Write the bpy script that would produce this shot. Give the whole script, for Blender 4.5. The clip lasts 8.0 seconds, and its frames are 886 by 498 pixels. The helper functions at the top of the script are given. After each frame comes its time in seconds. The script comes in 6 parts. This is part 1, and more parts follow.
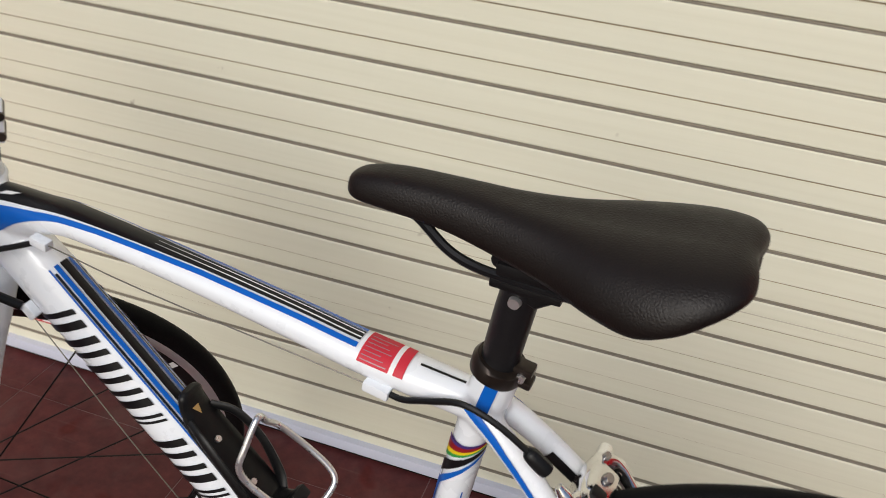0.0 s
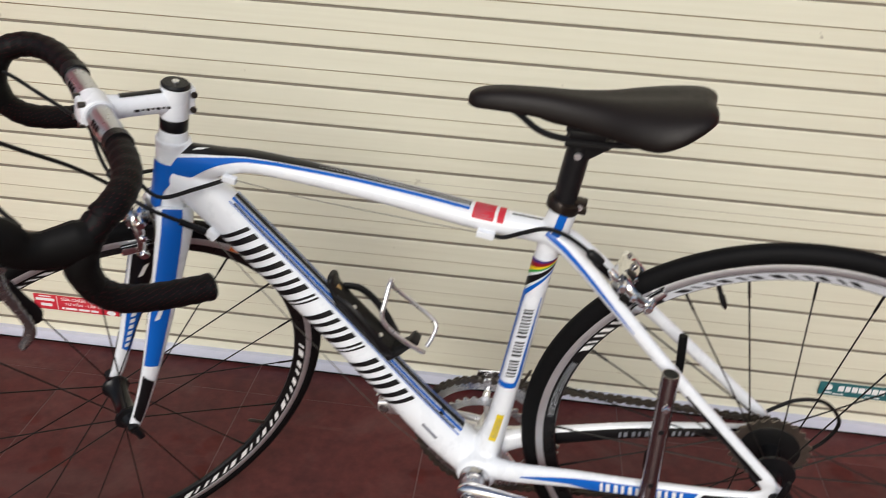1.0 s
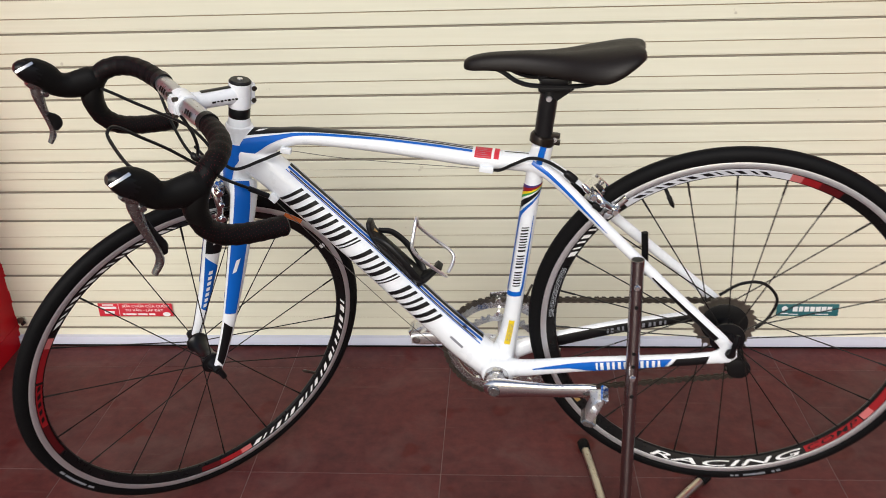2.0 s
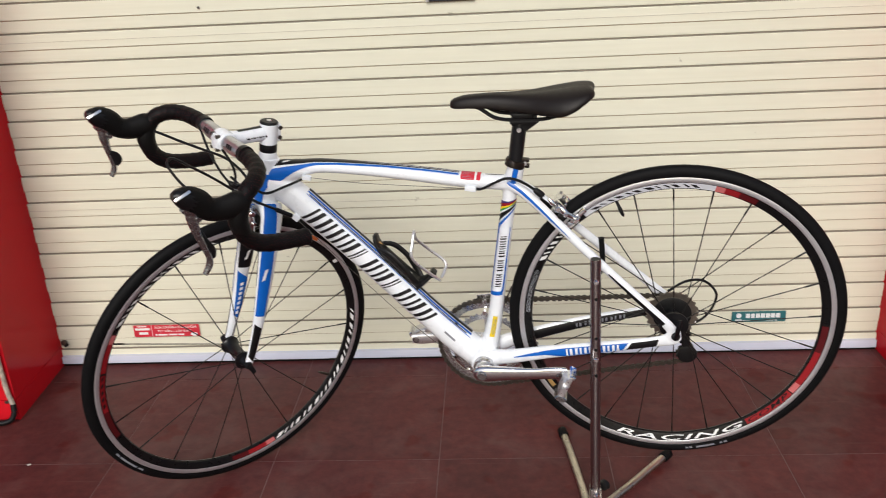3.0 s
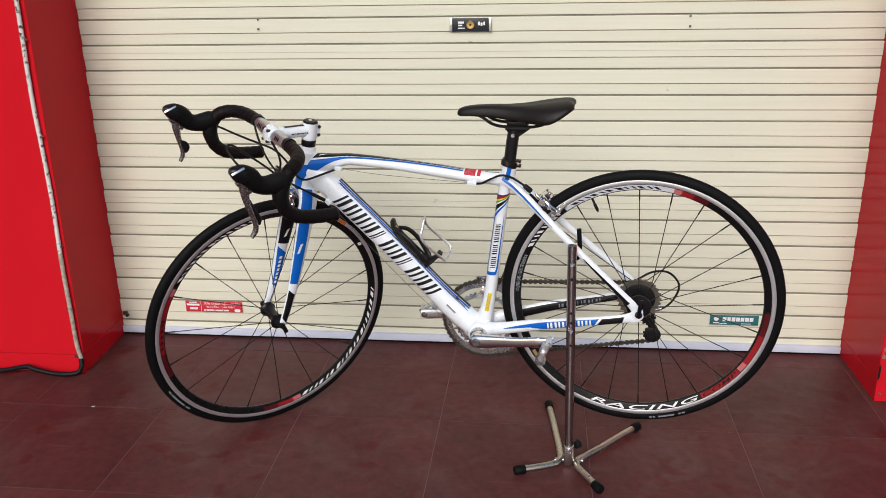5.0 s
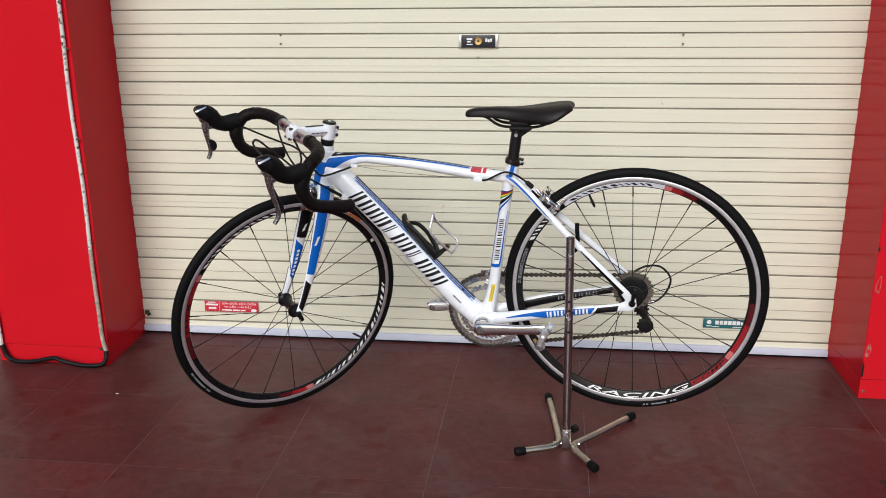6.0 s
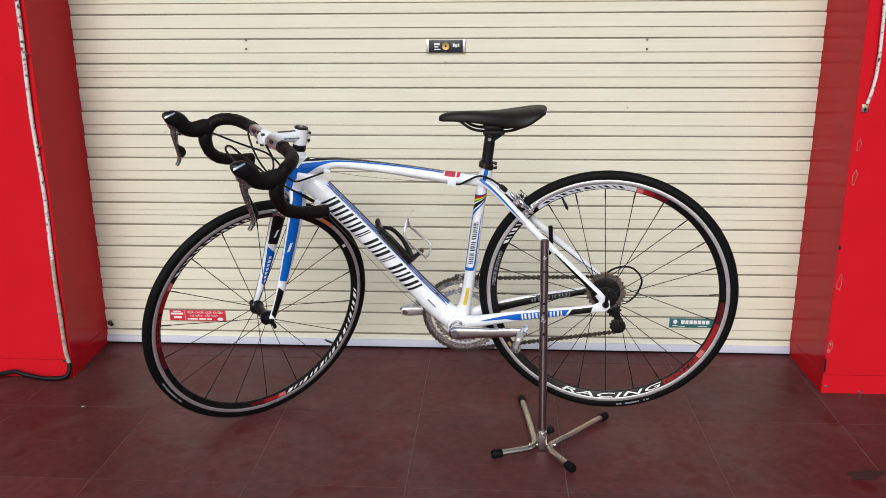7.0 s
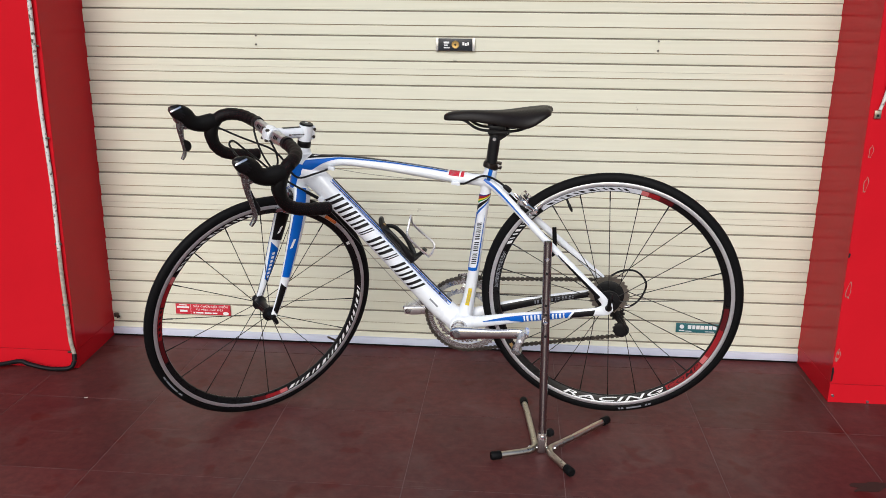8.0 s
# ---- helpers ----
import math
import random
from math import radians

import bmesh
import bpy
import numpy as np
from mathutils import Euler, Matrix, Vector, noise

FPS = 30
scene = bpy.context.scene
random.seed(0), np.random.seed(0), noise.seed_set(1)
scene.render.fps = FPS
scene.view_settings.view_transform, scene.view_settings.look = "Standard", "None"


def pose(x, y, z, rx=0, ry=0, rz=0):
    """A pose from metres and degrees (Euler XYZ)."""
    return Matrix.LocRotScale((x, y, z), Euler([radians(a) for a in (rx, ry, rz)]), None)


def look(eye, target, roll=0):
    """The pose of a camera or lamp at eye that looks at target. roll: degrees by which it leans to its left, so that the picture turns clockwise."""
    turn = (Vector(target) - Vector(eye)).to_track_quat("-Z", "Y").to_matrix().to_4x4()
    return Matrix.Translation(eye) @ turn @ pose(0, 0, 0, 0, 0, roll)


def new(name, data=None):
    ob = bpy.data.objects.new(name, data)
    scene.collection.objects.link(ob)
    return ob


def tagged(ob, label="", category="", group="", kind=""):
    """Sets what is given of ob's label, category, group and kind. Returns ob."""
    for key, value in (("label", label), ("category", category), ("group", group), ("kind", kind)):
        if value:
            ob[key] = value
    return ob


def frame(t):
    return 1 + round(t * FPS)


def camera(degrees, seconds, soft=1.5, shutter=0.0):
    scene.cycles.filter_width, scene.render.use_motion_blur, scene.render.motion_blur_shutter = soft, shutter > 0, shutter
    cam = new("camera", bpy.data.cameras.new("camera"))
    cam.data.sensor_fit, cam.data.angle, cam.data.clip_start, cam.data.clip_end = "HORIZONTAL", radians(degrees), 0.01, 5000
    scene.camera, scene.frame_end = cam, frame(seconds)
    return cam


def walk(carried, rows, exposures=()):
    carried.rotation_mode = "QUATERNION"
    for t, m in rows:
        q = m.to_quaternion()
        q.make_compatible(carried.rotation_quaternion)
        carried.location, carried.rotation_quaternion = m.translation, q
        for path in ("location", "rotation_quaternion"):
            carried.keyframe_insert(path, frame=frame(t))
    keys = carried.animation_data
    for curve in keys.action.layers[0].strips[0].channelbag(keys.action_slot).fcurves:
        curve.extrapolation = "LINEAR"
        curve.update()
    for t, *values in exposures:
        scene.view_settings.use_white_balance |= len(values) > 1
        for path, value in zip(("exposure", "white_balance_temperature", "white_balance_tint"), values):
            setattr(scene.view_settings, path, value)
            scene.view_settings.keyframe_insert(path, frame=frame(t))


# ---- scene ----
cam = camera(54.54, 8.0, soft=0.75, shutter=0.3)
PATH = [
    (0, (0.3928, -1.1055, 1.1344), (-0.0577, 0.5651, 0.1313), 6.24),
    (0.3, (0.3659, -1.2477, 1.1704), (0.0602, 0.4817, 0.2134), 6.07),
    (0.5, (0.3532, -1.3714, 1.1804), (0.1044, 0.3742, 0.2364), 5.78),
    (0.8, (0.3007, -1.4974, 1.1988), (0.1257, 0.2566, 0.2539), 4.42),
    (1, (0.2540, -1.5458, 1.1844), (0.0983, 0.2066, 0.2332), 3.47),
    (1.2, (0.2094, -1.5891, 1.1581), (0.0630, 0.1676, 0.2134), 1.98),
    (2.3, (0.2661, -2.0437, 1.1786), (0.1572, -0.2196, 0.3655), -2.93),
    (2.5, (0.2768, -2.1141, 1.1796), (0.2030, -0.2828, 0.3790), -2.81),
    (3, (0.2683, -2.2265, 1.2146), (0.1460, -0.3684, 0.4849), -3.00),
    (3.5, (0.3644, -2.2869, 1.2166), (0.0501, -0.4329, 0.5355), -2.28),
    (4, (0.4024, -2.3956, 1.2485), (0.1326, -0.5343, 0.5683), -2.01),
    (4.5, (0.3524, -2.4947, 1.2519), (0.1532, -0.6228, 0.5766), -2.07),
    (4.7, (0.3601, -2.5261, 1.2421), (0.1617, -0.6511, 0.5752), -1.60),
    (5.8, (0.4091, -2.7559, 1.1586), (0.1534, -0.8571, 0.5848), -0.12),
    (6, (0.3950, -2.7738, 1.1477), (0.1614, -0.8664, 0.5935), -0.43),
    (6.5, (0.3431, -2.7911, 1.1471), (0.2074, -0.8706, 0.6056), -0.78),
    (7, (0.3348, -2.7831, 1.1457), (0.2141, -0.8619, 0.6032), -0.32),
    (7.5, (0.3537, -2.7656, 1.1435), (0.2063, -0.8473, 0.5974), 0.75),
    (8, (0.3706, -2.7691, 1.1456), (0.2106, -0.8518, 0.5993), 0.55),
]
walk(cam, [(t, look(eye, target, roll)) for t, eye, target, roll in PATH],
     exposures=[(0.0, -0.07, 6500, 10), (0.5, -0.20, 6500, 10), (1.0, 0.01, 6500, 10), (2.5, 0.14, 6500, 10), (3.0, 0.14, 6500, 10), (3.5, 0.0, 6400, 10), (4.5, 0.07, 6350, 10), (6.0, 0.08, 6200, 10), (8.0, 0.08, 6200, 10)])

# ---------------------------------------------------------------- daylight
world = bpy.data.worlds.new("sky")
scene.world = world
world.use_nodes = True
wn = world.node_tree.nodes
sky = wn.new("ShaderNodeTexSky")
sky.sky_type = "NISHITA"
sky.sun_disc = False
sky.sun_elevation = radians(32)
sky.sun_rotation = radians(185)
sky.air_density, sky.dust_density = 1.0, 2.5
wn["Background"].inputs["Strength"].default_value = 0.095
world.node_tree.links.new(sky.outputs["Color"], wn["Background"].inputs["Color"])
sun_data = bpy.data.lights.new("sun", "SUN")
sun_data.energy, sun_data.angle, sun_data.color = 1.88, radians(34), (1.0, 1.0, 0.985)
sun = new("sun", sun_data)
sun.matrix_world = look((-0.55, -8.0, 5.2), (0.2, 0, 0.3))


# ---------------------------------------------------------------- materials
def material(name, color, rough=0.5, metal=0.0, coat=0.0, vary=0.12, scale=14.0, bump=0.0, bump_scale=300.0,
             rough_vary=0.1, spec=0.5):
    """A principled surface whose colour and gloss wander at two scales, with a fine relief."""
    m = bpy.data.materials.new(name)
    m.use_nodes = True
    nt = m.node_tree
    n, lk = nt.nodes, nt.links
    p = n["Principled BSDF"]
    p.inputs["Metallic"].default_value = metal
    p.inputs["Coat Weight"].default_value = coat
    p.inputs["Coat Roughness"].default_value = 0.06
    p.inputs["Specular IOR Level"].default_value = spec
    tc = n.new("ShaderNodeTexCoord")
    big = n.new("ShaderNodeTexNoise")
    big.inputs["Scale"].default_value = scale
    big.inputs["Detail"].default_value = 6
    lk.new(tc.outputs["Object"], big.inputs["Vector"])
    ramp = n.new("ShaderNodeMixRGB")
    ramp.inputs[1].default_value = (*[c * (1 - vary) for c in color], 1)
    ramp.inputs[2].default_value = (*[min(1, c * (1 + vary)) for c in color], 1)
    lk.new(big.outputs["Fac"], ramp.inputs[0])
    lk.new(ramp.outputs[0], p.inputs["Base Color"])
    rr = n.new("ShaderNodeMapRange")
    rr.inputs["To Min"].default_value = max(0.02, rough - rough_vary)
    rr.inputs["To Max"].default_value = min(1, rough + rough_vary)
    fine = n.new("ShaderNodeTexNoise")
    fine.inputs["Scale"].default_value = scale * 7
    fine.inputs["Detail"].default_value = 4
    lk.new(tc.outputs["Object"], fine.inputs["Vector"])
    lk.new(fine.outputs["Fac"], rr.inputs["Value"])
    lk.new(rr.outputs[0], p.inputs["Roughness"])
    if bump:
        grain = n.new("ShaderNodeTexNoise")
        grain.inputs["Scale"].default_value = bump_scale
        grain.inputs["Detail"].default_value = 3
        lk.new(tc.outputs["Object"], grain.inputs["Vector"])
        b = n.new("ShaderNodeBump")
        b.inputs["Strength"].default_value = bump
        b.inputs["Distance"].default_value = 0.002
        lk.new(grain.outputs["Fac"], b.inputs["Height"])
        lk.new(b.outputs[0], p.inputs["Normal"])
    return m


white_paint = material("white_paint", (0.84, 0.87, 0.91), 0.28, coat=0.6, vary=0.03, scale=6, rough_vary=0.05)
blue_paint = material("blue_paint", (0.003, 0.112, 0.50), 0.3, spec=0.3, coat=0.25, vary=0.08, rough_vary=0.05)
black_paint = material("black_paint", (0.006, 0.006, 0.007), 0.3, spec=0.3, vary=0.2, rough_vary=0.05)
grey_paint = material("grey_paint", (0.22, 0.23, 0.26), 0.35, coat=0.3)
violet_paint = material("violet_paint", (0.06, 0.03, 0.16), 0.4, spec=0.3)
red_paint = material("red_paint", (0.27, 0.012, 0.016), 0.4, spec=0.3)
yellow_paint = material("yellow_sticker", (0.75, 0.55, 0.01), 0.45)
gold_label = material("gold_label", (0.42, 0.26, 0.09), 0.4)
green_paint = material("green_paint", (0.03, 0.3, 0.06), 0.4)
orange_paint = material("orange_label", (0.6, 0.16, 0.04), 0.5)
rubber = material("tyre_rubber", (0.0042, 0.0042, 0.0047), 0.58, spec=0.12, vary=0.25, scale=30, bump=0.25, bump_scale=700)
black_plastic = material("black_plastic", (0.006, 0.006, 0.0065), 0.42, spec=0.3, vary=0.2, scale=40, bump=0.15, bump_scale=900)
hood_rubber = material("hood_rubber", (0.0048, 0.0045, 0.0045), 0.5, spec=0.17, vary=0.2, scale=50, bump=0.3, bump_scale=1200)
carbon = material("matt_carbon", (0.009, 0.009, 0.010), 0.36, spec=0.35, vary=0.3, scale=60, bump=0.1, bump_scale=800)
aluminium = material("aluminium", (0.80, 0.80, 0.81), 0.3, metal=0.88, vary=0.06, scale=25, bump=0.05)
ring_metal = material("chainring_metal", (0.55, 0.55, 0.56), 0.26, metal=1.0, vary=0.35, scale=70, bump=0.25, bump_scale=90, rough_vary=0.1)
polished = material("polished_aluminium", (0.80, 0.80, 0.82), 0.15, metal=1.0, vary=0.05, scale=25, rough_vary=0.05)
bar_silver = material("bar_silver", (0.52, 0.53, 0.56), 0.30, metal=0.9, vary=0.05, scale=25)
grey_metal = material("lever_metal", (0.33, 0.32, 0.32), 0.25, metal=0.9, vary=0.1, scale=25)
chrome = material("chrome", (0.85, 0.85, 0.86), 0.12, metal=1.0, vary=0.03, scale=20, rough_vary=0.05)
steel = material("plated_steel", (0.43, 0.40, 0.395), 0.24, metal=1.0, vary=0.03, scale=12, rough_vary=0.03)
legs_steel = material("tarnished_steel", (0.55, 0.50, 0.42), 0.3, metal=1.0, vary=0.3, scale=22, bump=0.1, bump_scale=300)
chain_steel = material("oily_chain_steel", (0.105, 0.092, 0.078), 0.38, metal=0.85, vary=0.4, scale=80)
cassette_steel = material("cassette_steel", (0.27, 0.245, 0.21), 0.42, metal=1.0, vary=0.4, scale=60)
brake_track = material("brake_track", (0.74, 0.75, 0.78), 0.36, metal=0.82, vary=0.08, scale=40)
rim_black = material("rim_black", (0.006, 0.006, 0.0065), 0.3, spec=0.3, vary=0.2)
spoke_black = material("spoke_black", (0.008, 0.0075, 0.007), 0.4, spec=0.25, vary=0.2)
cable_black = material("cable_housing", (0.006, 0.006, 0.0065), 0.45, spec=0.3, vary=0.2, scale=50)
wire_steel = material("brake_wire", (0.16, 0.15, 0.13), 0.4, metal=1.0)
white_ink = material("white_ink", (0.8, 0.8, 0.8), 0.4, vary=0.04)
sticker_red = material("sticker_red", (0.56, 0.030, 0.050), 0.5, spec=0.25, vary=0.12, scale=30)
sticker_green = material("sticker_green", (0.02, 0.13, 0.145), 0.4, vary=0.15, scale=30)
plate_dark = material("plate_dark", (0.018, 0.022, 0.03), 0.3, vary=0.3, scale=60)
bronze = material("dark_bronze", (0.030, 0.022, 0.018), 0.35, metal=0.6, vary=0.2, scale=50)
brake_chrome = material("brake_chrome", (0.74, 0.73, 0.72), 0.17, metal=1.0, vary=0.15, scale=60, rough_vary=0.08)
brass = material("brass", (0.62, 0.42, 0.16), 0.3, metal=1.0, vary=0.2, scale=60)
rope_white = None


def extend(m):
    return m.node_tree.nodes, m.node_tree.links, m.node_tree.nodes["Principled BSDF"]


# leather grain on the saddle
leather = material("saddle_leather", (0.0075, 0.0048, 0.0040), 0.48, spec=0.3, vary=0.15, scale=20, rough_vary=0.08)
n, lk, p = extend(leather)
tc = n.new("ShaderNodeTexCoord")
cells = n.new("ShaderNodeTexVoronoi")
cells.feature = "DISTANCE_TO_EDGE"
cells.inputs["Scale"].default_value = 420
lk.new(tc.outputs["Object"], cells.inputs["Vector"])
bp = n.new("ShaderNodeBump")
bp.inputs["Strength"].default_value = 0.24
bp.inputs["Distance"].default_value = 0.0012
lk.new(cells.outputs["Distance"], bp.inputs["Height"])
lk.new(bp.outputs[0], p.inputs["Normal"])

# perforated bar tape with small red dots
tape = material("bar_tape", (0.0034, 0.0032, 0.0034), 0.55, spec=0.15, vary=0.2, scale=60)
n, lk, p = extend(tape)
uv = n.new("ShaderNodeUVMap")
mp = n.new("ShaderNodeMapping")
mp.inputs["Scale"].default_value = (1.0, 1.0, 1.0)
mp.inputs["Rotation"].default_value = (0, 0, radians(28))
lk.new(uv.outputs[0], mp.inputs["Vector"])
dots = n.new("ShaderNodeTexVoronoi")
dots.voronoi_dimensions = "2D"
dots.inputs["Scale"].default_value = 185
dots.inputs["Randomness"].default_value = 0.12
lk.new(mp.outputs[0], dots.inputs["Vector"])
cut = n.new("ShaderNodeMath")
cut.operation = "LESS_THAN"
cut.inputs[1].default_value = 0.13
lk.new(dots.outputs["Distance"], cut.inputs[0])
mix = n.new("ShaderNodeMixRGB")
mix.inputs[2].default_value = (0.060, 0.006, 0.010, 1)
old = p.inputs["Base Color"].links[0].from_socket
lk.new(old, mix.inputs[1])
lk.new(cut.outputs[0], mix.inputs[0])
lk.new(mix.outputs[0], p.inputs["Base Color"])
bp = n.new("ShaderNodeBump")
bp.invert = True
bp.inputs["Strength"].default_value = 0.4
bp.inputs["Distance"].default_value = 0.001
lk.new(cut.outputs[0], bp.inputs["Height"])
lk.new(bp.outputs[0], p.inputs["Normal"])

# cream enamel of the shutter: dust streaks that run along each slat
cream = material("shutter_enamel", (0.720, 0.706, 0.572), 0.42, vary=0.05, scale=3, rough_vary=0.06)
n, lk, p = extend(cream)
geo = n.new("ShaderNodeNewGeometry")
mp = n.new("ShaderNodeMapping")
mp.inputs["Scale"].default_value = (1.5, 1.0, 70.0)
lk.new(geo.outputs["Position"], mp.inputs["Vector"])
streak = n.new("ShaderNodeTexNoise")
streak.inputs["Scale"].default_value = 1.6
streak.inputs["Detail"].default_value = 5
lk.new(mp.outputs[0], streak.inputs["Vector"])
mix = n.new("ShaderNodeMixRGB")
mix.blend_type = "MULTIPLY"
mix.inputs[0].default_value = 1.0
sr = n.new("ShaderNodeValToRGB")
sr.color_ramp.elements[0].position, sr.color_ramp.elements[0].color = 0.25, (0.95, 0.945, 0.93, 1)
sr.color_ramp.elements[1].position, sr.color_ramp.elements[1].color = 0.6, (1, 1, 1, 1)
old = p.inputs["Base Color"].links[0].from_socket
lk.new(streak.outputs["Fac"], sr.inputs[0])
lk.new(old, mix.inputs[1])
lk.new(sr.outputs[0], mix.inputs[2])
lk.new(mix.outputs[0], p.inputs["Base Color"])
dirt = n.new("ShaderNodeTexNoise")
dirt.inputs["Scale"].default_value = 26
dirt.inputs["Detail"].default_value = 3
lk.new(geo.outputs["Position"], dirt.inputs["Vector"])
dr = n.new("ShaderNodeValToRGB")
dr.color_ramp.elements[0].position, dr.color_ramp.elements[0].color = 0.735, (0, 0, 0, 1)
dr.color_ramp.elements[1].position, dr.color_ramp.elements[1].color = 0.79, (0.6, 0.6, 0.6, 1)
lk.new(dirt.outputs["Fac"], dr.inputs[0])
mark = n.new("ShaderNodeMixRGB")
mark.inputs[2].default_value = (0.22, 0.18, 0.13, 1)
lk.new(dr.outputs[0], mark.inputs[0])
lk.new(mix.outputs[0], mark.inputs[1])
lk.new(mark.outputs[0], p.inputs["Base Color"])
# dirt-brown crease; its dark colour also carries the shade beneath each slat's lip
crease = material("shutter_crease_shade", (0.36, 0.285, 0.18), 0.7, vary=0.25, scale=6)
seam_line = material("shutter_seam", (0.50, 0.46, 0.38), 0.6, vary=0.3, scale=5)
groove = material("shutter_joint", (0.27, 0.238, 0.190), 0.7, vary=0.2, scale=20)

# red composite panels, glossy, a little dusty
red_panel = material("red_panel", (0.555, 0.0105, 0.019), 0.17, spec=0.045, vary=0.08, scale=5, rough_vary=0.05)
pink_paint = material("pink_fade", (0.52, 0.14, 0.14), 0.4, spec=0.3)
dark_red_paint = material("dark_red_fade", (0.085, 0.006, 0.008), 0.4, spec=0.3)
label_silver = material("label_silver", (0.62, 0.64, 0.69), 0.35, vary=0.1, scale=30)
chipped = material("bare_chips", (0.30, 0.18, 0.14), 0.7, vary=0.4, scale=90)
rail_grey = material("bottom_rail", (0.58, 0.61, 0.72), 0.4, vary=0.06, scale=12)

# floor tiles: dark red brown, stained, half polished
tile_mat = material("floor_tile", (0.0925, 0.0278, 0.0268), 0.34, vary=0.10, scale=5, rough_vary=0.1, spec=0.13)
n, lk, p = extend(tile_mat)
geo = n.new("ShaderNodeNewGeometry")
info = n.new("ShaderNodeObjectInfo")
stain = n.new("ShaderNodeTexNoise")
stain.inputs["Scale"].default_value = 3.2
stain.inputs["Detail"].default_value = 9
stain.inputs["Roughness"].default_value = 0.62
lk.new(geo.outputs["Position"], stain.inputs["Vector"])
sr = n.new("ShaderNodeValToRGB")
sr.color_ramp.elements[0].position, sr.color_ramp.elements[0].color = 0.34, (0.82, 0.84, 0.88, 1)
sr.color_ramp.elements[1].position, sr.color_ramp.elements[1].color = 0.66, (1.14, 1.08, 1.04, 1)
lk.new(stain.outputs["Fac"], sr.inputs[0])
mix = n.new("ShaderNodeMixRGB")
mix.blend_type = "MULTIPLY"
mix.inputs[0].default_value = 1.0
old = p.inputs["Base Color"].links[0].from_socket
lk.new(old, mix.inputs[1])
lk.new(sr.outputs[0], mix.inputs[2])
tone = n.new("ShaderNodeMapRange")
tone.inputs["To Min"].default_value, tone.inputs["To Max"].default_value = 0.9, 1.12
lk.new(info.outputs["Random"], tone.inputs["Value"])
mix2 = n.new("ShaderNodeMixRGB")
mix2.blend_type = "MULTIPLY"
mix2.inputs[0].default_value = 1.0
lk.new(mix.outputs[0], mix2.inputs[1])
lk.new(tone.outputs[0], mix2.inputs[2])
grit = n.new("ShaderNodeTexNoise")
grit.inputs["Scale"].default_value = 34
grit.inputs["Detail"].default_value = 8
grit.inputs["Roughness"].default_value = 0.7
lk.new(geo.outputs["Position"], grit.inputs["Vector"])
gr = n.new("ShaderNodeValToRGB")
gr.color_ramp.elements[0].position, gr.color_ramp.elements[0].color = 0.36, (0.80, 0.82, 0.85, 1)
gr.color_ramp.elements[1].position, gr.color_ramp.elements[1].color = 0.68, (1.25, 1.2, 1.18, 1)
lk.new(grit.outputs["Fac"], gr.inputs[0])
mix3 = n.new("ShaderNodeMixRGB")
mix3.blend_type = "MULTIPLY"
mix3.inputs[0].default_value = 1.0
lk.new(mix2.outputs[0], mix3.inputs[1])
lk.new(gr.outputs[0], mix3.inputs[2])
dust = n.new("ShaderNodeTexNoise")
dust.inputs["Scale"].default_value = 5.5
dust.inputs["Detail"].default_value = 7
dust.inputs["Roughness"].default_value = 0.58
dust.inputs["Distortion"].default_value = 0.9
lk.new(geo.outputs["Position"], dust.inputs["Vector"])
du = n.new("ShaderNodeValToRGB")
du.color_ramp.elements[0].position, du.color_ramp.elements[0].color = 0.50, (0, 0, 0, 1)
du.color_ramp.elements[1].position, du.color_ramp.elements[1].color = 0.74, (0.40, 0.40, 0.40, 1)
lk.new(dust.outputs["Fac"], du.inputs[0])
film = n.new("ShaderNodeMixRGB")
film.inputs[2].default_value = (0.145, 0.084, 0.078, 1)
lk.new(du.outputs[0], film.inputs[0])
lk.new(mix3.outputs[0], film.inputs[1])
# long thin scuffs
smp = n.new("ShaderNodeMapping")
smp.inputs["Rotation"].default_value = (0, 0, radians(24))
smp.inputs["Scale"].default_value = (3.0, 46.0, 1.0)
lk.new(geo.outputs["Position"], smp.inputs["Vector"])
scuff = n.new("ShaderNodeTexNoise")
scuff.inputs["Scale"].default_value = 1.3
scuff.inputs["Detail"].default_value = 4
lk.new(smp.outputs[0], scuff.inputs["Vector"])
sc = n.new("ShaderNodeValToRGB")
sc.color_ramp.elements[0].position, sc.color_ramp.elements[0].color = 0.64, (0, 0, 0, 1)
sc.color_ramp.elements[1].position, sc.color_ramp.elements[1].color = 0.80, (0.35, 0.35, 0.35, 1)
lk.new(scuff.outputs["Fac"], sc.inputs[0])
film2 = n.new("ShaderNodeMixRGB")
film2.inputs[2].default_value = (0.19, 0.11, 0.10, 1)
lk.new(sc.outputs[0], film2.inputs[0])
lk.new(film.outputs[0], film2.inputs[1])
spots = n.new("ShaderNodeTexNoise")
spots.inputs["Scale"].default_value = 9
spots.inputs["Detail"].default_value = 2
lk.new(geo.outputs["Position"], spots.inputs["Vector"])
spr = n.new("ShaderNodeValToRGB")
spr.color_ramp.elements[0].position, spr.color_ramp.elements[0].color = 0.62, (1, 1, 1, 1)
spr.color_ramp.elements[1].position, spr.color_ramp.elements[1].color = 0.67, (0.92, 0.58, 0.54, 1)
lk.new(spots.outputs["Fac"], spr.inputs[0])
spotted = n.new("ShaderNodeMixRGB")
spotted.blend_type = "MULTIPLY"
spotted.inputs[0].default_value = 1.0
lk.new(film2.outputs[0], spotted.inputs[1])
lk.new(spr.outputs[0], spotted.inputs[2])
lk.new(spotted.outputs[0], p.inputs["Base Color"])
wear = n.new("ShaderNodeMapRange")
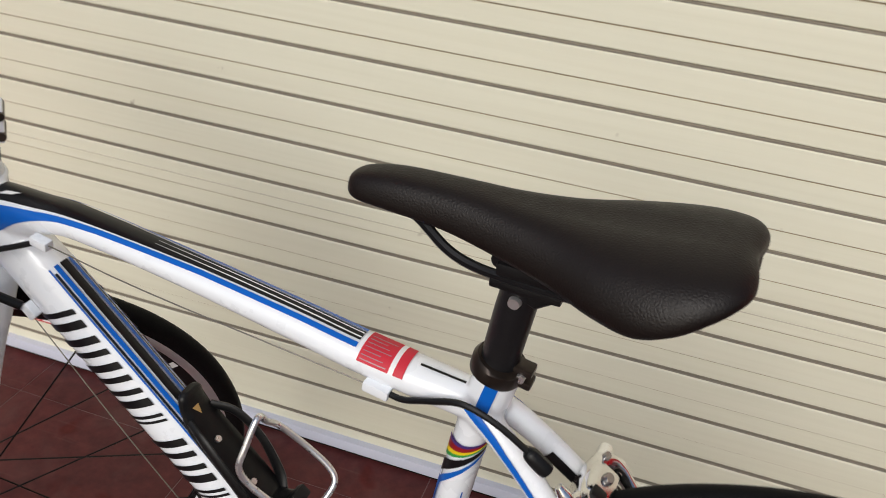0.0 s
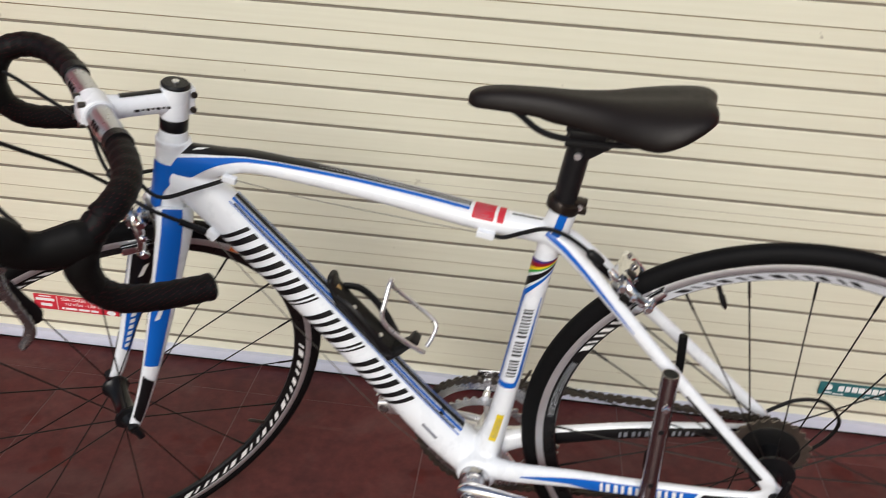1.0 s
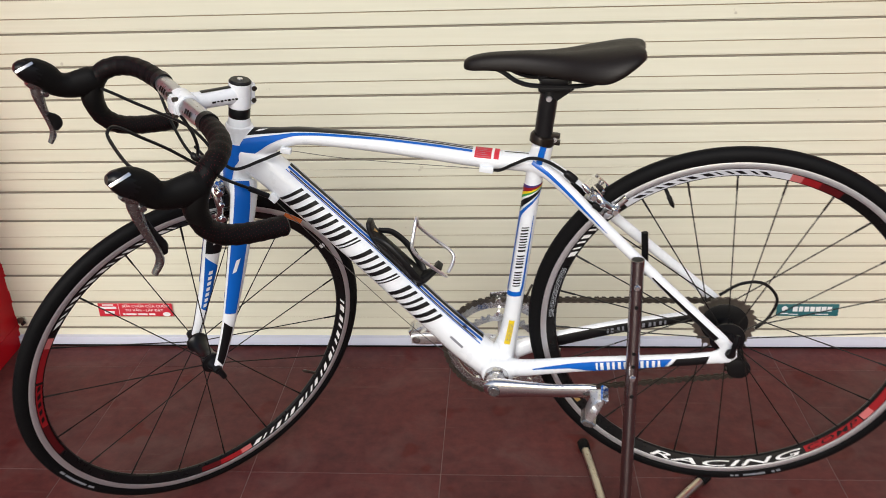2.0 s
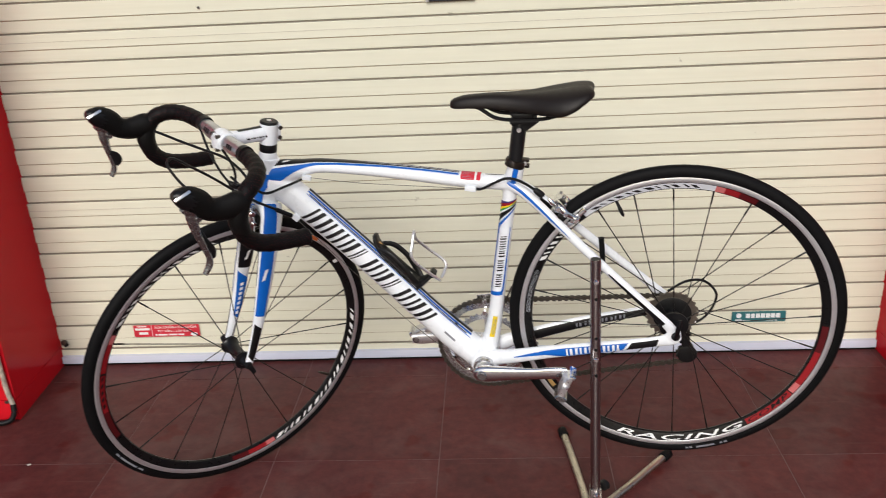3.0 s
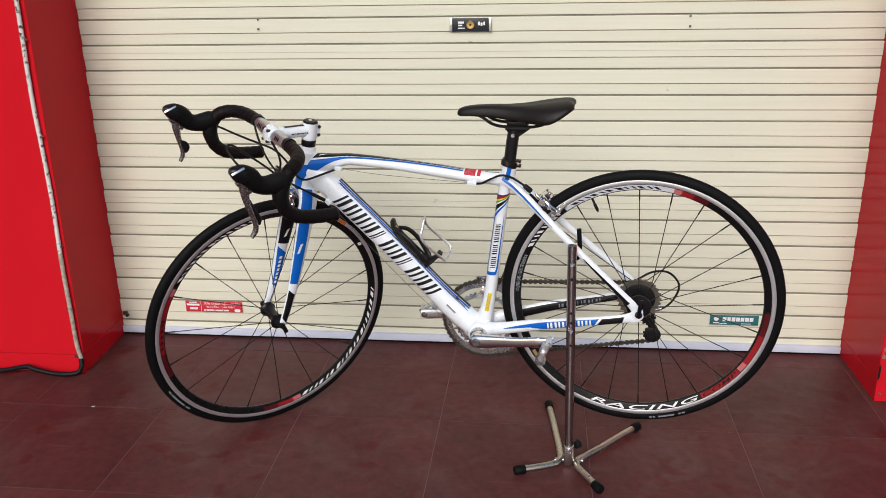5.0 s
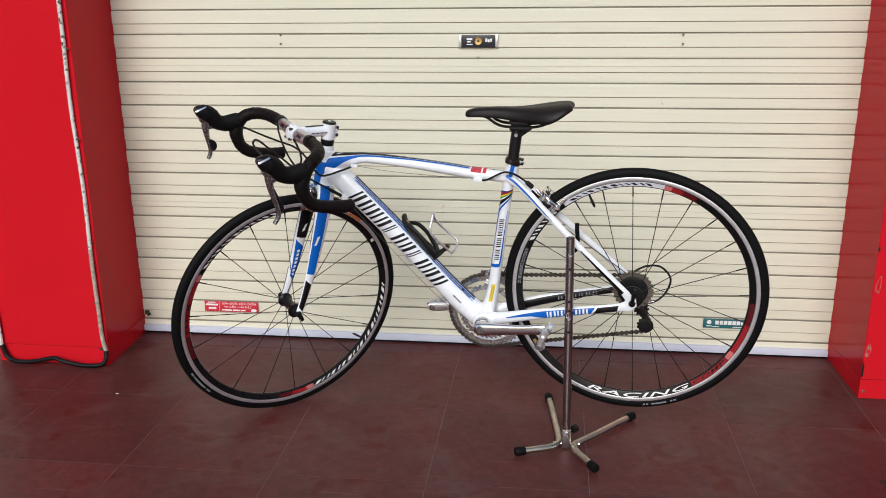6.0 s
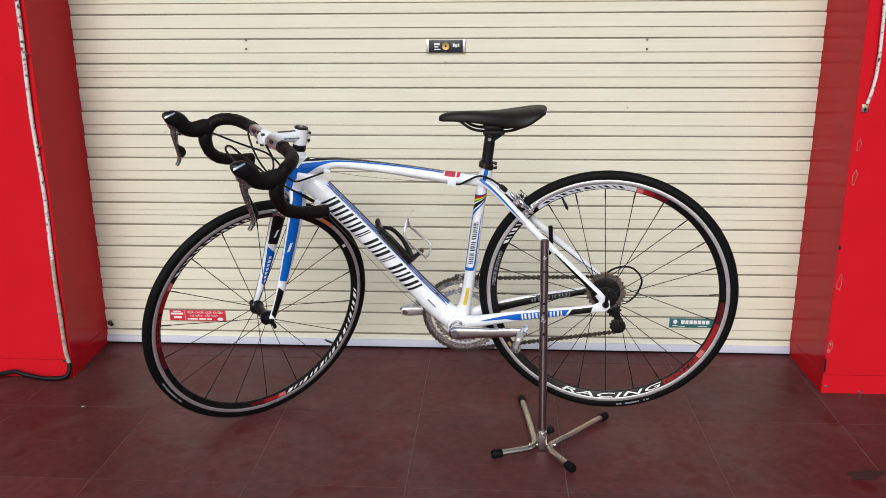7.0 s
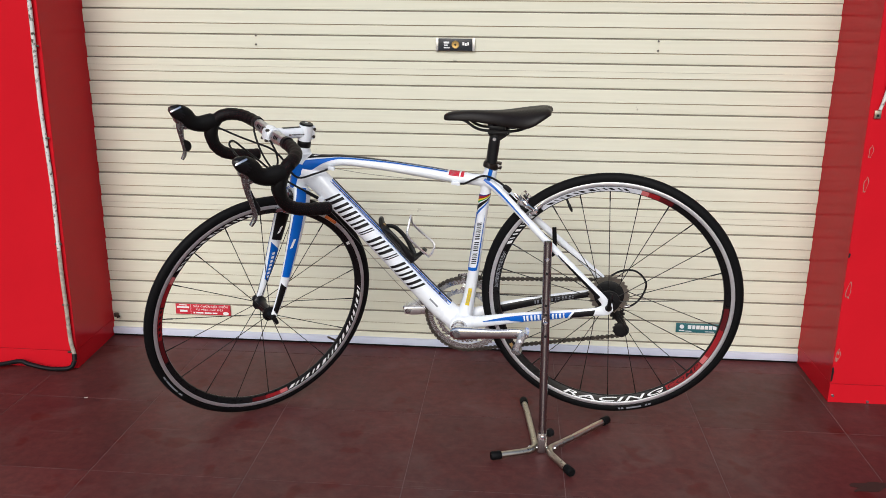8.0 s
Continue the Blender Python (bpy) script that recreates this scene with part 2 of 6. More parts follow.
wear.inputs["From Min"].default_value, wear.inputs["From Max"].default_value = 0.35, 0.65
wear.inputs["To Min"].default_value, wear.inputs["To Max"].default_value = 0.30, 0.52
lk.new(stain.outputs["Fac"], wear.inputs["Value"])
lk.new(wear.outputs[0], p.inputs["Roughness"])
relief = n.new("ShaderNodeBump")
relief.inputs["Strength"].default_value = 0.12
relief.inputs["Distance"].default_value = 0.002
lk.new(grit.outputs["Fac"], relief.inputs["Height"])
lk.new(relief.outputs[0], p.inputs["Normal"])
grout = material("grout", (0.15, 0.092, 0.088), 0.85, vary=0.5, scale=9, bump=0.2)
asphalt = material("street_asphalt", (0.055, 0.055, 0.055), 0.85, vary=0.2, scale=4, bump=0.4, bump_scale=120)
plaster = material("wall_plaster", (0.55, 0.53, 0.48), 0.8, vary=0.08, scale=4, bump=0.1)

# white rope-light sleeve with dark dirt specks
rope_brown = material("rope_light_dirty", (0.40, 0.34, 0.28), 0.5, vary=0.9, scale=95)
stain_brown = material("dark_stain", (0.014, 0.008, 0.006), 0.6, vary=0.3, scale=40)
rope_white = material("rope_light_sleeve", (0.72, 0.70, 0.66), 0.4, vary=0.1, scale=30)
n, lk, p = extend(rope_white)
tc = n.new("ShaderNodeTexCoord")
speck = n.new("ShaderNodeTexNoise")
speck.inputs["Scale"].default_value = 85
speck.inputs["Detail"].default_value = 5
lk.new(tc.outputs["Object"], speck.inputs["Vector"])
sr = n.new("ShaderNodeValToRGB")
sr.color_ramp.elements[0].position, sr.color_ramp.elements[0].color = 0.37, (0.08, 0.055, 0.04, 1)
sr.color_ramp.elements[1].position, sr.color_ramp.elements[1].color = 0.46, (1, 1, 1, 1)
mix = n.new("ShaderNodeMixRGB")
mix.blend_type = "MULTIPLY"
mix.inputs[0].default_value = 1.0
old = p.inputs["Base Color"].links[0].from_socket
lk.new(speck.outputs["Fac"], sr.inputs[0])
lk.new(old, mix.inputs[1])
lk.new(sr.outputs[0], mix.inputs[2])
lk.new(mix.outputs[0], p.inputs["Base Color"])


# ---------------------------------------------------------------- mesh helpers
class Geo:
    """Vertices, faces and UVs of one mesh in the making."""

    def __init__(self):
        self.v, self.f, self.uv = [], [], []

    def add(self, verts, faces, uvs=None):
        base = len(self.v)
        self.v += [tuple(q) for q in verts]
        self.f += [tuple(base + i for i in face) for face in faces]
        self.uv += list(uvs) if uvs else [(0, 0)] * len(verts)
        return self

    def moved(self, m):
        self.v = [tuple(m @ Vector(q)) for q in self.v]
        return self

    def join(self, other):
        return self.add(other.v, other.f, other.uv)


def mesh_of(name, g, mat, smooth=True, sharp=40):
    me = bpy.data.meshes.new(name)
    me.from_pydata(g.v, [], g.f)
    layer = me.uv_layers.new(name="UVMap")
    for loop in me.loops:
        layer.data[loop.index].uv = g.uv[loop.vertex_index]
    bm = bmesh.new()
    bm.from_mesh(me)
    bmesh.ops.recalc_face_normals(bm, faces=bm.faces)
    bm.to_mesh(me)
    bm.free()
    me.materials.append(mat)
    if smooth:
        me.shade_smooth()
        me.set_sharp_from_angle(angle=radians(sharp))
    me.update()
    return me


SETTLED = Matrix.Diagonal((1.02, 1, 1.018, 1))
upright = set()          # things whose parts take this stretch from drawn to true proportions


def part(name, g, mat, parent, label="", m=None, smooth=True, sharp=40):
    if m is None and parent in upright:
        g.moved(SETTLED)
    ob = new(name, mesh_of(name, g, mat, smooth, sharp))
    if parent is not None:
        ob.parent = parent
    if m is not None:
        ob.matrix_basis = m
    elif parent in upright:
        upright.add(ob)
    return tagged(ob, label)


def thing(name, m, label, category, group="", kind=""):
    ob = new(name)
    ob.empty_display_size = 0.05
    ob.matrix_basis = m
    return tagged(ob, label, category, group, kind)


def spline(points, per=8):
    """Points of a Catmull-Rom curve through rows of numbers."""
    P = np.array(points, float)
    P = np.vstack([2 * P[0] - P[1], P, 2 * P[-1] - P[-2]])
    out = []
    for i in range(1, len(P) - 2):
        a, b, c, d = P[i - 1], P[i], P[i + 1], P[i + 2]
        for k in range(per):
            t = k / per
            out.append(0.5 * (2 * b + (c - a) * t + (2 * a - 5 * b + 4 * c - d) * t * t + (3 * b - a - 3 * c + d) * t ** 3))
    out.append(P[-2])
    return np.array(out)


class Sweep:
    """A tube along rows of x, y, z, half height, half width. phi: 0 on top, -90 on the left, 90 on the right."""

    def __init__(self, rows, per=8, side=(0, 1, 0)):
        rows = [tuple(r) if len(r) == 5 else (*r, r[3]) for r in rows]
        self.rows = spline(rows, per) if per > 1 else np.array(rows, float)
        c = self.rows[:, :3]
        step = np.linalg.norm(np.diff(c, axis=0), axis=1)
        self.length = step.sum()
        self.s = np.r_[0, np.cumsum(step)] / self.length
        tan = np.gradient(c, axis=0)
        tan /= np.linalg.norm(tan, axis=1)[:, None]
        lat = np.array([side] * len(c), float)
        lat -= (lat * tan).sum(1)[:, None] * tan
        lat /= np.linalg.norm(lat, axis=1)[:, None]
        up = np.cross(tan, lat)
        if up[len(up) // 2, 2] < 0:
            up = -up
        self.tan, self.lat, self.up = tan, lat, up

    def at(self, s, phi, off=0.0):
        f = lambda a: np.array([np.interp(s, self.s, a[:, k]) for k in range(a.shape[1])])  # noqa: E731
        row, lat, up = f(self.rows), f(self.lat), f(self.up)
        a = radians(phi)
        return row[:3] + up * (row[3] + off) * math.cos(a) + lat * (row[4] + off) * math.sin(a)

    def geo(self, seg=16, cap=True, power=1.0):
        g = Geo()
        n = len(self.rows)
        verts, uvs = [], []
        for i in range(n):
            for k in range(seg + 1):
                a = 2 * math.pi * k / seg
                c, s = math.cos(a), math.sin(a)
                if power != 1.0:
                    c, s = math.copysign(abs(c) ** power, c), math.copysign(abs(s) ** power, s)
                verts.append(self.rows[i, :3] + self.up[i] * self.rows[i, 3] * c + self.lat[i] * self.rows[i, 4] * s)
                uvs.append((self.s[i] * self.length, k / seg * 2 * math.pi * max(self.rows[i, 3], self.rows[i, 4])))
        faces = []
        w = seg + 1
        for i in range(n - 1):
            for k in range(seg):
                faces.append((i * w + k, i * w + k + 1, (i + 1) * w + k + 1, (i + 1) * w + k))
        g.add(verts, faces, uvs)
        if cap:
            for i in (0, n - 1):
                ring = [i * w + k for k in range(seg)]
                g.f.append(tuple(ring))
        return g


def welded(g, dist=1e-5):
    bm = bmesh.new()
    vs = [bm.verts.new(q) for q in g.v]
    for face in g.f:
        try:
            bm.faces.new([vs[i] for i in face])
        except ValueError:
            pass
    bmesh.ops.remove_doubles(bm, verts=bm.verts, dist=dist)
    bm.verts.ensure_lookup_table()
    out = Geo()
    bm.verts.index_update()
    out.add([v.co[:] for v in bm.verts], [[v.index for v in f.verts] for f in bm.faces])
    bm.free()
    return out


def tube(rows, seg=10, per=6, cap=True, side=(0, 1, 0), power=1.0):
    return Sweep(rows, per, side).geo(seg, cap, power)


def wire(points, r, seg=8, per=8, side=(0.12, 0.95, 0.28)):
    return tube([(*q, r, r) for q in points], seg, per, True, side)


def lathe(profile, seg=32, closed=False):
    """Rows of (y, radius) turned round the y axis."""
    g = Geo()
    n = len(profile)
    verts = []
    for k in range(seg):
        a = 2 * math.pi * k / seg
        verts += [(r * math.cos(a), y, r * math.sin(a)) for y, r in profile]
    faces = []
    m = n if closed else n - 1
    for k in range(seg):
        for i in range(m):
            j = (i + 1) % n
            faces.append((k * n + i, k * n + j, (k + 1) % seg * n + j, (k + 1) % seg * n + i))
    if not closed:
        faces.append(tuple(k * n for k in range(seg)))
        faces.append(tuple(k * n + n - 1 for k in range(seg)))
    return g.add(verts, faces)


def block(sx, sy, sz, bevel=0.002, m=None, steps=2):
    """A box of these sizes about its middle, with rounded edges."""
    bm = bmesh.new()
    bmesh.ops.create_cube(bm, size=1.0)
    bmesh.ops.scale(bm, vec=(sx, sy, sz), verts=bm.verts)
    if bevel > 0:
        bmesh.ops.bevel(bm, geom=list(bm.edges), offset=bevel, segments=steps, affect="EDGES", profile=0.6)
    bm.verts.index_update()
    g = Geo().add([v.co[:] for v in bm.verts], [[v.index for v in f.verts] for f in bm.faces])
    bm.free()
    return g.moved(m) if m is not None else g


def slab(outline, depth, m=None, bevel=0.0):
    """An outline of (x, z) given a thickness along y, its edges broken."""
    bm = bmesh.new()
    front = [bm.verts.new((x, -depth / 2, z)) for x, z in outline]
    face = bm.faces.new(front)
    res = bmesh.ops.extrude_face_region(bm, geom=[face])
    bmesh.ops.translate(bm, vec=(0, depth, 0), verts=[e for e in res["geom"] if isinstance(e, bmesh.types.BMVert)])
    if bevel > 0:
        edges = [e for e in bm.edges if abs(e.verts[0].co.y - e.verts[1].co.y) < 1e-6]
        bmesh.ops.bevel(bm, geom=edges, offset=bevel, segments=1, affect="EDGES")
    bm.verts.index_update()
    g = Geo().add([v.co[:] for v in bm.verts], [[v.index for v in f.verts] for f in bm.faces])
    bm.free()
    return g.moved(m) if m is not None else g


def patch(sweep, corners, off=0.0009, nx=6, ny=3):
    """A thin film on a tube; corners: four (s, phi)."""
    g = Geo()
    (s0, p0), (s1, p1), (s2, p2), (s3, p3) = corners
    verts = []
    for j in range(ny + 1):
        v = j / ny
        for i in range(nx + 1):
            u = i / nx
            s = (1 - v) * ((1 - u) * s0 + u * s1) + v * ((1 - u) * s3 + u * s2)
            q = (1 - v) * ((1 - u) * p0 + u * p1) + v * ((1 - u) * p3 + u * p2)
            verts.append(sweep.at(s, q, off))
    w = nx + 1
    return g.add(verts, [(j * w + i, j * w + i + 1, (j + 1) * w + i + 1, (j + 1) * w + i) for j in range(ny) for i in range(nx)])


def band(sweep, low, high, off=0.0009, n=48, ny=4):
    """A stripe between two curves of phi over s, each a list of (s, phi)."""
    lo, hi = np.array(low, float), np.array(high, float)
    s0, s1 = max(lo[0, 0], hi[0, 0]), min(lo[-1, 0], hi[-1, 0])
    g = Geo()
    verts = []
    for j in range(ny + 1):
        for i in range(n + 1):
            s = s0 + (s1 - s0) * i / n
            a, b = np.interp(s, lo[:, 0], lo[:, 1]), np.interp(s, hi[:, 0], hi[:, 1])
            verts.append(sweep.at(s, a + (b - a) * j / ny, off))
    w = n + 1
    return g.add(verts, [(j * w + i, j * w + i + 1, (j + 1) * w + i + 1, (j + 1) * w + i) for j in range(ny) for i in range(n)])


def text_geo(body, height, space=1.0, shear=0.0, bold=0.0):
    """Flat lettering in the built-in font: x along, y up, centred, with its width."""
    cu = bpy.data.curves.new("lettering", "FONT")
    cu.body, cu.size, cu.space_character, cu.shear = body, 1.0, space, shear
    cu.align_x, cu.align_y, cu.offset = "CENTER", "CENTER", bold
    cu.resolution_u = 3
    ob = bpy.data.objects.new("lettering", cu)
    scene.collection.objects.link(ob)
    me = ob.evaluated_get(bpy.context.evaluated_depsgraph_get()).to_mesh()
    co = np.array([v.co[:] for v in me.vertices])
    faces = [tuple(q.vertices) for q in me.polygons]
    bpy.data.objects.remove(ob)
    lo, hi = co.min(0), co.max(0)
    co = (co - (lo + hi) / 2) * height / (hi[1] - lo[1])
    return co, faces, co[:, 0].max() - co[:, 0].min()


def flat_text(body, width, height, m):
    """Lettering stretched to width x height in the x, z plane, facing -y."""
    co, faces, w = text_geo(body, height, 1.04)
    g = Geo()
    for dx, dy in ((0.0, 0.0), (0.0004, -0.0001)):      # a second pass thickens the strokes
        g.add([(x * width / w + dx, dy, y) for x, y, _ in co], faces)
    return g.moved(m)


# ---------------------------------------------------------------- the setting
OPEN_L, OPEN_R = -1.038, 1.337          # the bay between the two pillars
PIL_Y = -0.300                          # the pillars' front face
PITCH, FIRST = 0.07687, 0.0486           # the shutter's slats

ground = part("ground", block(900, 900, 0.2, 0, pose(0, -200, -0.145)), asphalt, None, smooth=False)
tagged(ground, "grey asphalt street in front of the shop", "ground", kind="structure")
floor = part("floor", block(9.0, 4.6, 0.055, 0, pose(0.12, -1.4, -0.0280)), grout, None, smooth=False)
tagged(floor, "dark red brown ceramic tile floor with pale joints", "floor", kind="structure")


def pillar(name, x0, x1, splay=0.0):
    """A boxed pillar clad in red panels: a low base panel, a tall one above it, and the return into the bay, which splays outwards."""
    ob = thing(name, pose((x0 + x1) / 2, PIL_Y, 0), "glossy red panel-clad pillar beside a roller shutter", "pillar", kind="structure")
    w, d = x1 - x0, 0.52
    for part_name, g, mat in (("base_panel", block(w, d, 0.0595, 0.0008, pose(0, d / 2, 0.02975)), red_panel),
                              ("panel", block(w, d, 2.94, 0.0015, pose(0, d / 2, 0.0605 + 1.47)), red_panel),
                              ("seam", block(w - 0.004, d - 0.004, 0.01, 0, pose(0, d / 2, 0.058)), black_plastic)):
        g.v = [(x + (splay * (1 - y / 0.30) if x > 0 else 0), y, z) for x, y, z in g.v]
        part(part_name, g, mat, ob, smooth=False)
    return ob


pillar("pillar_1", -1.405, OPEN_L, 0.019)
right_pillar = pillar("pillar_2", OPEN_R, 1.72)
wall_1 = part("wall_1", block(2.36, 0.3, 0.7, 0.003, pose(0.149, 0.17, 2.65)), plaster, None)
tagged(wall_1, "plain plaster lintel above the shutter", "wall", kind="structure")
wall_2 = part("wall_2", block(9.4, 0.3, 1.6, 0.003, pose(0.15, 0.18, 3.81)), plaster, None)
tagged(wall_2, "plain plaster shop front above the pillars", "wall", kind="structure")


def slat_geo(x0, x1, z0=0.0):
    """One rolled slat: the hinge strip below, a recessed rib with a dusty, shade-darkened crease painted under the lip,
    a broad face and a shelf.
    """
    g = Geo()
    prof = [(0.0075, -0.0006), (0.0060, -0.0006), (0.0060, 0.0028), (0.0034, 0.0030), (0.0022, 0.0040), (0.0018, 0.0070), (0.0018, 0.0220), (0.0018, 0.0336), (0.0018, 0.0358), (-0.0008, 0.0360), (-0.0014, 0.0367), (-0.0013, 0.0390),
            (-0.0011, 0.0530), (-0.0010, 0.0700), (-0.0008, 0.0744), (0.0002, 0.0755), (0.0016, 0.0759), (0.0105, 0.0761)]
    prof = [(y + 0.001 - 0.002 * z / PITCH, z) for y, z in prof]
    n = len(prof)
    g.add([(x, y, z + z0) for x in (x0, x1) for y, z in prof], [(i, i + 1, n + i + 1, n + i) for i in range(n - 1)] + [tuple(range(n)), tuple(range(n, 2 * n))])
    return g


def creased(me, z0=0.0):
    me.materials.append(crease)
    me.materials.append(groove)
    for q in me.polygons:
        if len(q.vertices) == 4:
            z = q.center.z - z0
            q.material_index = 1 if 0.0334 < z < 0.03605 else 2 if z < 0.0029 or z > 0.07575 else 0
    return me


shutter = thing("roller_shutter", pose((OPEN_L + OPEN_R) / 2, 0.004, 0), "closed cream roller shutter of horizontal rolled slats", "shutter",
                kind="structure")
HALF = (OPEN_R - OPEN_L) / 2
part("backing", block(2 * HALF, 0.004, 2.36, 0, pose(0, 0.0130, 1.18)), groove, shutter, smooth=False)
part("bottom_rail", block(2 * HALF - 0.004, 0.022, 0.0225, 0.0015, pose(0, -0.004, 0.0190)), rail_grey, shutter, "pale grey bottom rail")
part("rubber_seal", block(2 * HALF - 0.004, 0.016, 0.0085, 0.001, pose(0, -0.002, 0.0042)), rubber, shutter, "black rubber seal")
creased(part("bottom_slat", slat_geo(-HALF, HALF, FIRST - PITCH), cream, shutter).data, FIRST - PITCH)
MIDX = (OPEN_L + OPEN_R) / 2
for z in (0.4874, 0.9489):      # faint seams where two sheets overlap
    part("sheet_seam", block(2 * HALF - 0.002, 0.0016, 0.0011, 0.0002, pose(0, -0.0016, z)), seam_line, shutter)


# the next bay beyond the pillar, and a plain wall on the other side
shutter_2 = thing("shutter_2", pose(-2.60, 0.004, 0), "closed cream roller shutter of the next bay", "shutter", kind="structure")
part("backing", block(2.38, 0.004, 2.36, 0, pose(0, 0.0130, 1.18)), groove, shutter_2, smooth=False)
part("bottom_rail", block(2.376, 0.022, 0.0225, 0.0015, pose(0, -0.004, 0.0190)), rail_grey, shutter_2)
wall_3 = part("wall_3", block(3.2, 0.3, 3.0, 0.003, pose(3.33, 0.17, 1.5)), plaster, None)
tagged(wall_3, "plain plaster wall beside the pillar", "wall", kind="structure")


def on_shutter(x, z, y=-0.0035):
    return pose(x - MIDX, y - 0.004, z)


# lock plate with its keyhole
lock = part("lock_plate", block(0.1235, 0.006, 0.0375, 0.0012, on_shutter(0.1728, 1.0262)), plate_dark, shutter, "dark lock plate with bright ends")
for dx in (-0.0575, 0.0575):
    part("plate_end", block(0.008, 0.0075, 0.039, 0.001, on_shutter(0.1728 + dx, 1.0262)), aluminium, lock, "bright metal end")
part("keyhole_ring", lathe([(-0.004, 0.003), (-0.0045, 0.011), (0.0, 0.0125), (0.003, 0.0125)], 28).moved(on_shutter(0.1728, 1.0262, -0.0065)),
     brass, lock, "brass keyhole ring")
part("keyhole", lathe([(-0.002, 0.0005), (-0.002, 0.0032), (0.0, 0.0032)], 12).moved(on_shutter(0.1728, 1.0262, -0.0112)), black_plastic, lock)
g = Geo()
for dx, dz, w, h in ((-0.028, 0.006, 0.018, 0.006), (-0.030, -0.002, 0.012, 0.004), (-0.027, -0.010, 0.020, 0.003), (0.025, 0.003, 0.006, 0.010),
                     (0.0325, 0.001, 0.006, 0.009), (0.040, 0.003, 0.005, 0.010)):
    g.join(block(w, 0.0006, h, 0.0002, on_shutter(0.1728 + dx, 1.0262 + dz, -0.0068)))
part("plate_marks", g, white_ink, lock)

# pairs of screw heads
for x, z in ((-0.4676, 1.0465), (-0.4686, 1.0185), (0.8000, 1.0440), (0.8007, 1.0160)):
    part("screw_head", lathe([(-0.002, 0.0006), (-0.002, 0.0022), (-0.001, 0.0032), (0.004, 0.0034)], 12).moved(on_shutter(x, z, -0.003)),
         grey_metal, shutter)

# the red service sticker and the green maker's sticker
red_st = part("service_sticker", block(0.1974, 0.001, 0.0382, 0.0003, on_shutter(-0.7043, 0.1082, -0.0032)), sticker_red, shutter,
              "red sticker with white repair advertising")
g = flat_text("S\u1eecA CH\u1eeeA C\u1eecA CU\u1ed0N", 0.124, 0.0112, on_shutter(-0.6762, 0.1217, -0.0041))
g.join(flat_text("T\u01af V\u1ea4N - L\u1eaeP \u0110\u1eb6T", 0.100, 0.0112, on_shutter(-0.6809, 0.1082, -0.0041)))
part("lettering", g, white_ink, red_st, "white capital letters")
g = Geo()
for x, z, w, h in ((-0.7763, 0.1230, 0.0285, 0.0032), (-0.7763, 0.1145, 0.044, 0.0068), (-0.7744, 0.1010, 0.027, 0.0076)):
    g.join(block(w, 0.0004, h, 0.0001, on_shutter(x, z, -0.0041)))
for x, w in ((-0.7363, 0.006), (-0.7172, 0.027), (-0.6866, 0.025), (-0.6618, 0.017)):
    g.join(block(w, 0.0004, 0.0052, 0.0001, on_shutter(x, 0.0956, -0.0041)))
g.join(lathe([(-0.0003, 0.0005), (-0.0003, 0.0075), (0, 0.0075)], 20).moved(on_shutter(-0.6227, 0.0960, -0.0041) @ pose(0, 0, 0) @ Matrix.Diagonal((1.4, 1, 0.8, 1))))
part("white_bars", g, white_ink, red_st)
part("divider", block(0.001, 0.0004, 0.036, 0, on_shutter(-0.7482, 0.1082, -0.0041)), white_ink, red_st, smooth=False)
green_st = part("maker_sticker", block(0.1496, 0.001, 0.0328, 0.0003, on_shutter(1.0029, 0.1100, -0.0032)), sticker_green, shutter,
                "dark green maker's sticker with pale marks")
g = Geo()
for i in range(7):
    g.join(block(0.0115 if i != 1 else 0.010, 0.0004, 0.0135, 0.0001, on_shutter(0.9729 + i * 0.0138, 0.1130, -0.0041)))
for x, w in ((0.9694, 0.022), (1.0394, 0.030)):
    g.join(block(w, 0.0004, 0.0025, 0.0001, on_shutter(x, 0.0985, -0.0041)))
g.join(lathe([(-0.0004, 0.0005), (-0.0004, 0.0075), (0, 0.0075)], 16).moved(on_shutter(0.9474, 0.1140, -0.0041)))
g.join(block(0.018, 0.0004, 0.0035, 0.0001, on_shutter(0.9474, 0.1005, -0.0041)))
part("white_bars", g, white_ink, green_st)

# chips and screws on the pillars
for x, z, w, h in ((1.3576, 0.763, 0.0055, 0.017), (1.3563, 0.669, 0.0060, 0.022), (1.3518, 0.357, 0.0065, 0.024), (1.3476, 0.152, 0.0065, 0.020)):
    pts = [(math.cos(a) * w * (1 + 0.22 * math.sin(3 * a + z * 9)) + 0.12 * h * math.sin(a), math.sin(a) * h * (1 + 0.14 * math.sin(5 * a))) for a in np.linspace(0, 2 * math.pi, 22)[:-1]]
    part("paint_chip", slab(pts, 0.0006, pose(x - 1.5285, -0.0004, z)), chipped, right_pillar, "ragged outline where the red film has lifted")
    part("chip_core", slab([(a * 0.74, b * 0.88) for a, b in pts], 0.0006, pose(x - 1.5285, -0.0009, z)), red_panel, right_pillar)
for x, z, w, h in ((1.3478, 0.160, 0.0026, 0.006), (1.3458, 0.139, 0.0022, 0.007), (1.3530, 0.334, 0.0014, 0.0035)):
    part("bare_patch", slab([(math.cos(a) * w * (1 + 0.3 * math.sin(3 * a)), math.sin(a) * h * (1 + 0.2 * math.sin(4 * a))) for a in np.linspace(0, 2 * math.pi, 12)[:-1]], 0.0006, pose(x - 1.5285, -0.0014, z)), chipped, right_pillar, "bare tan patch")
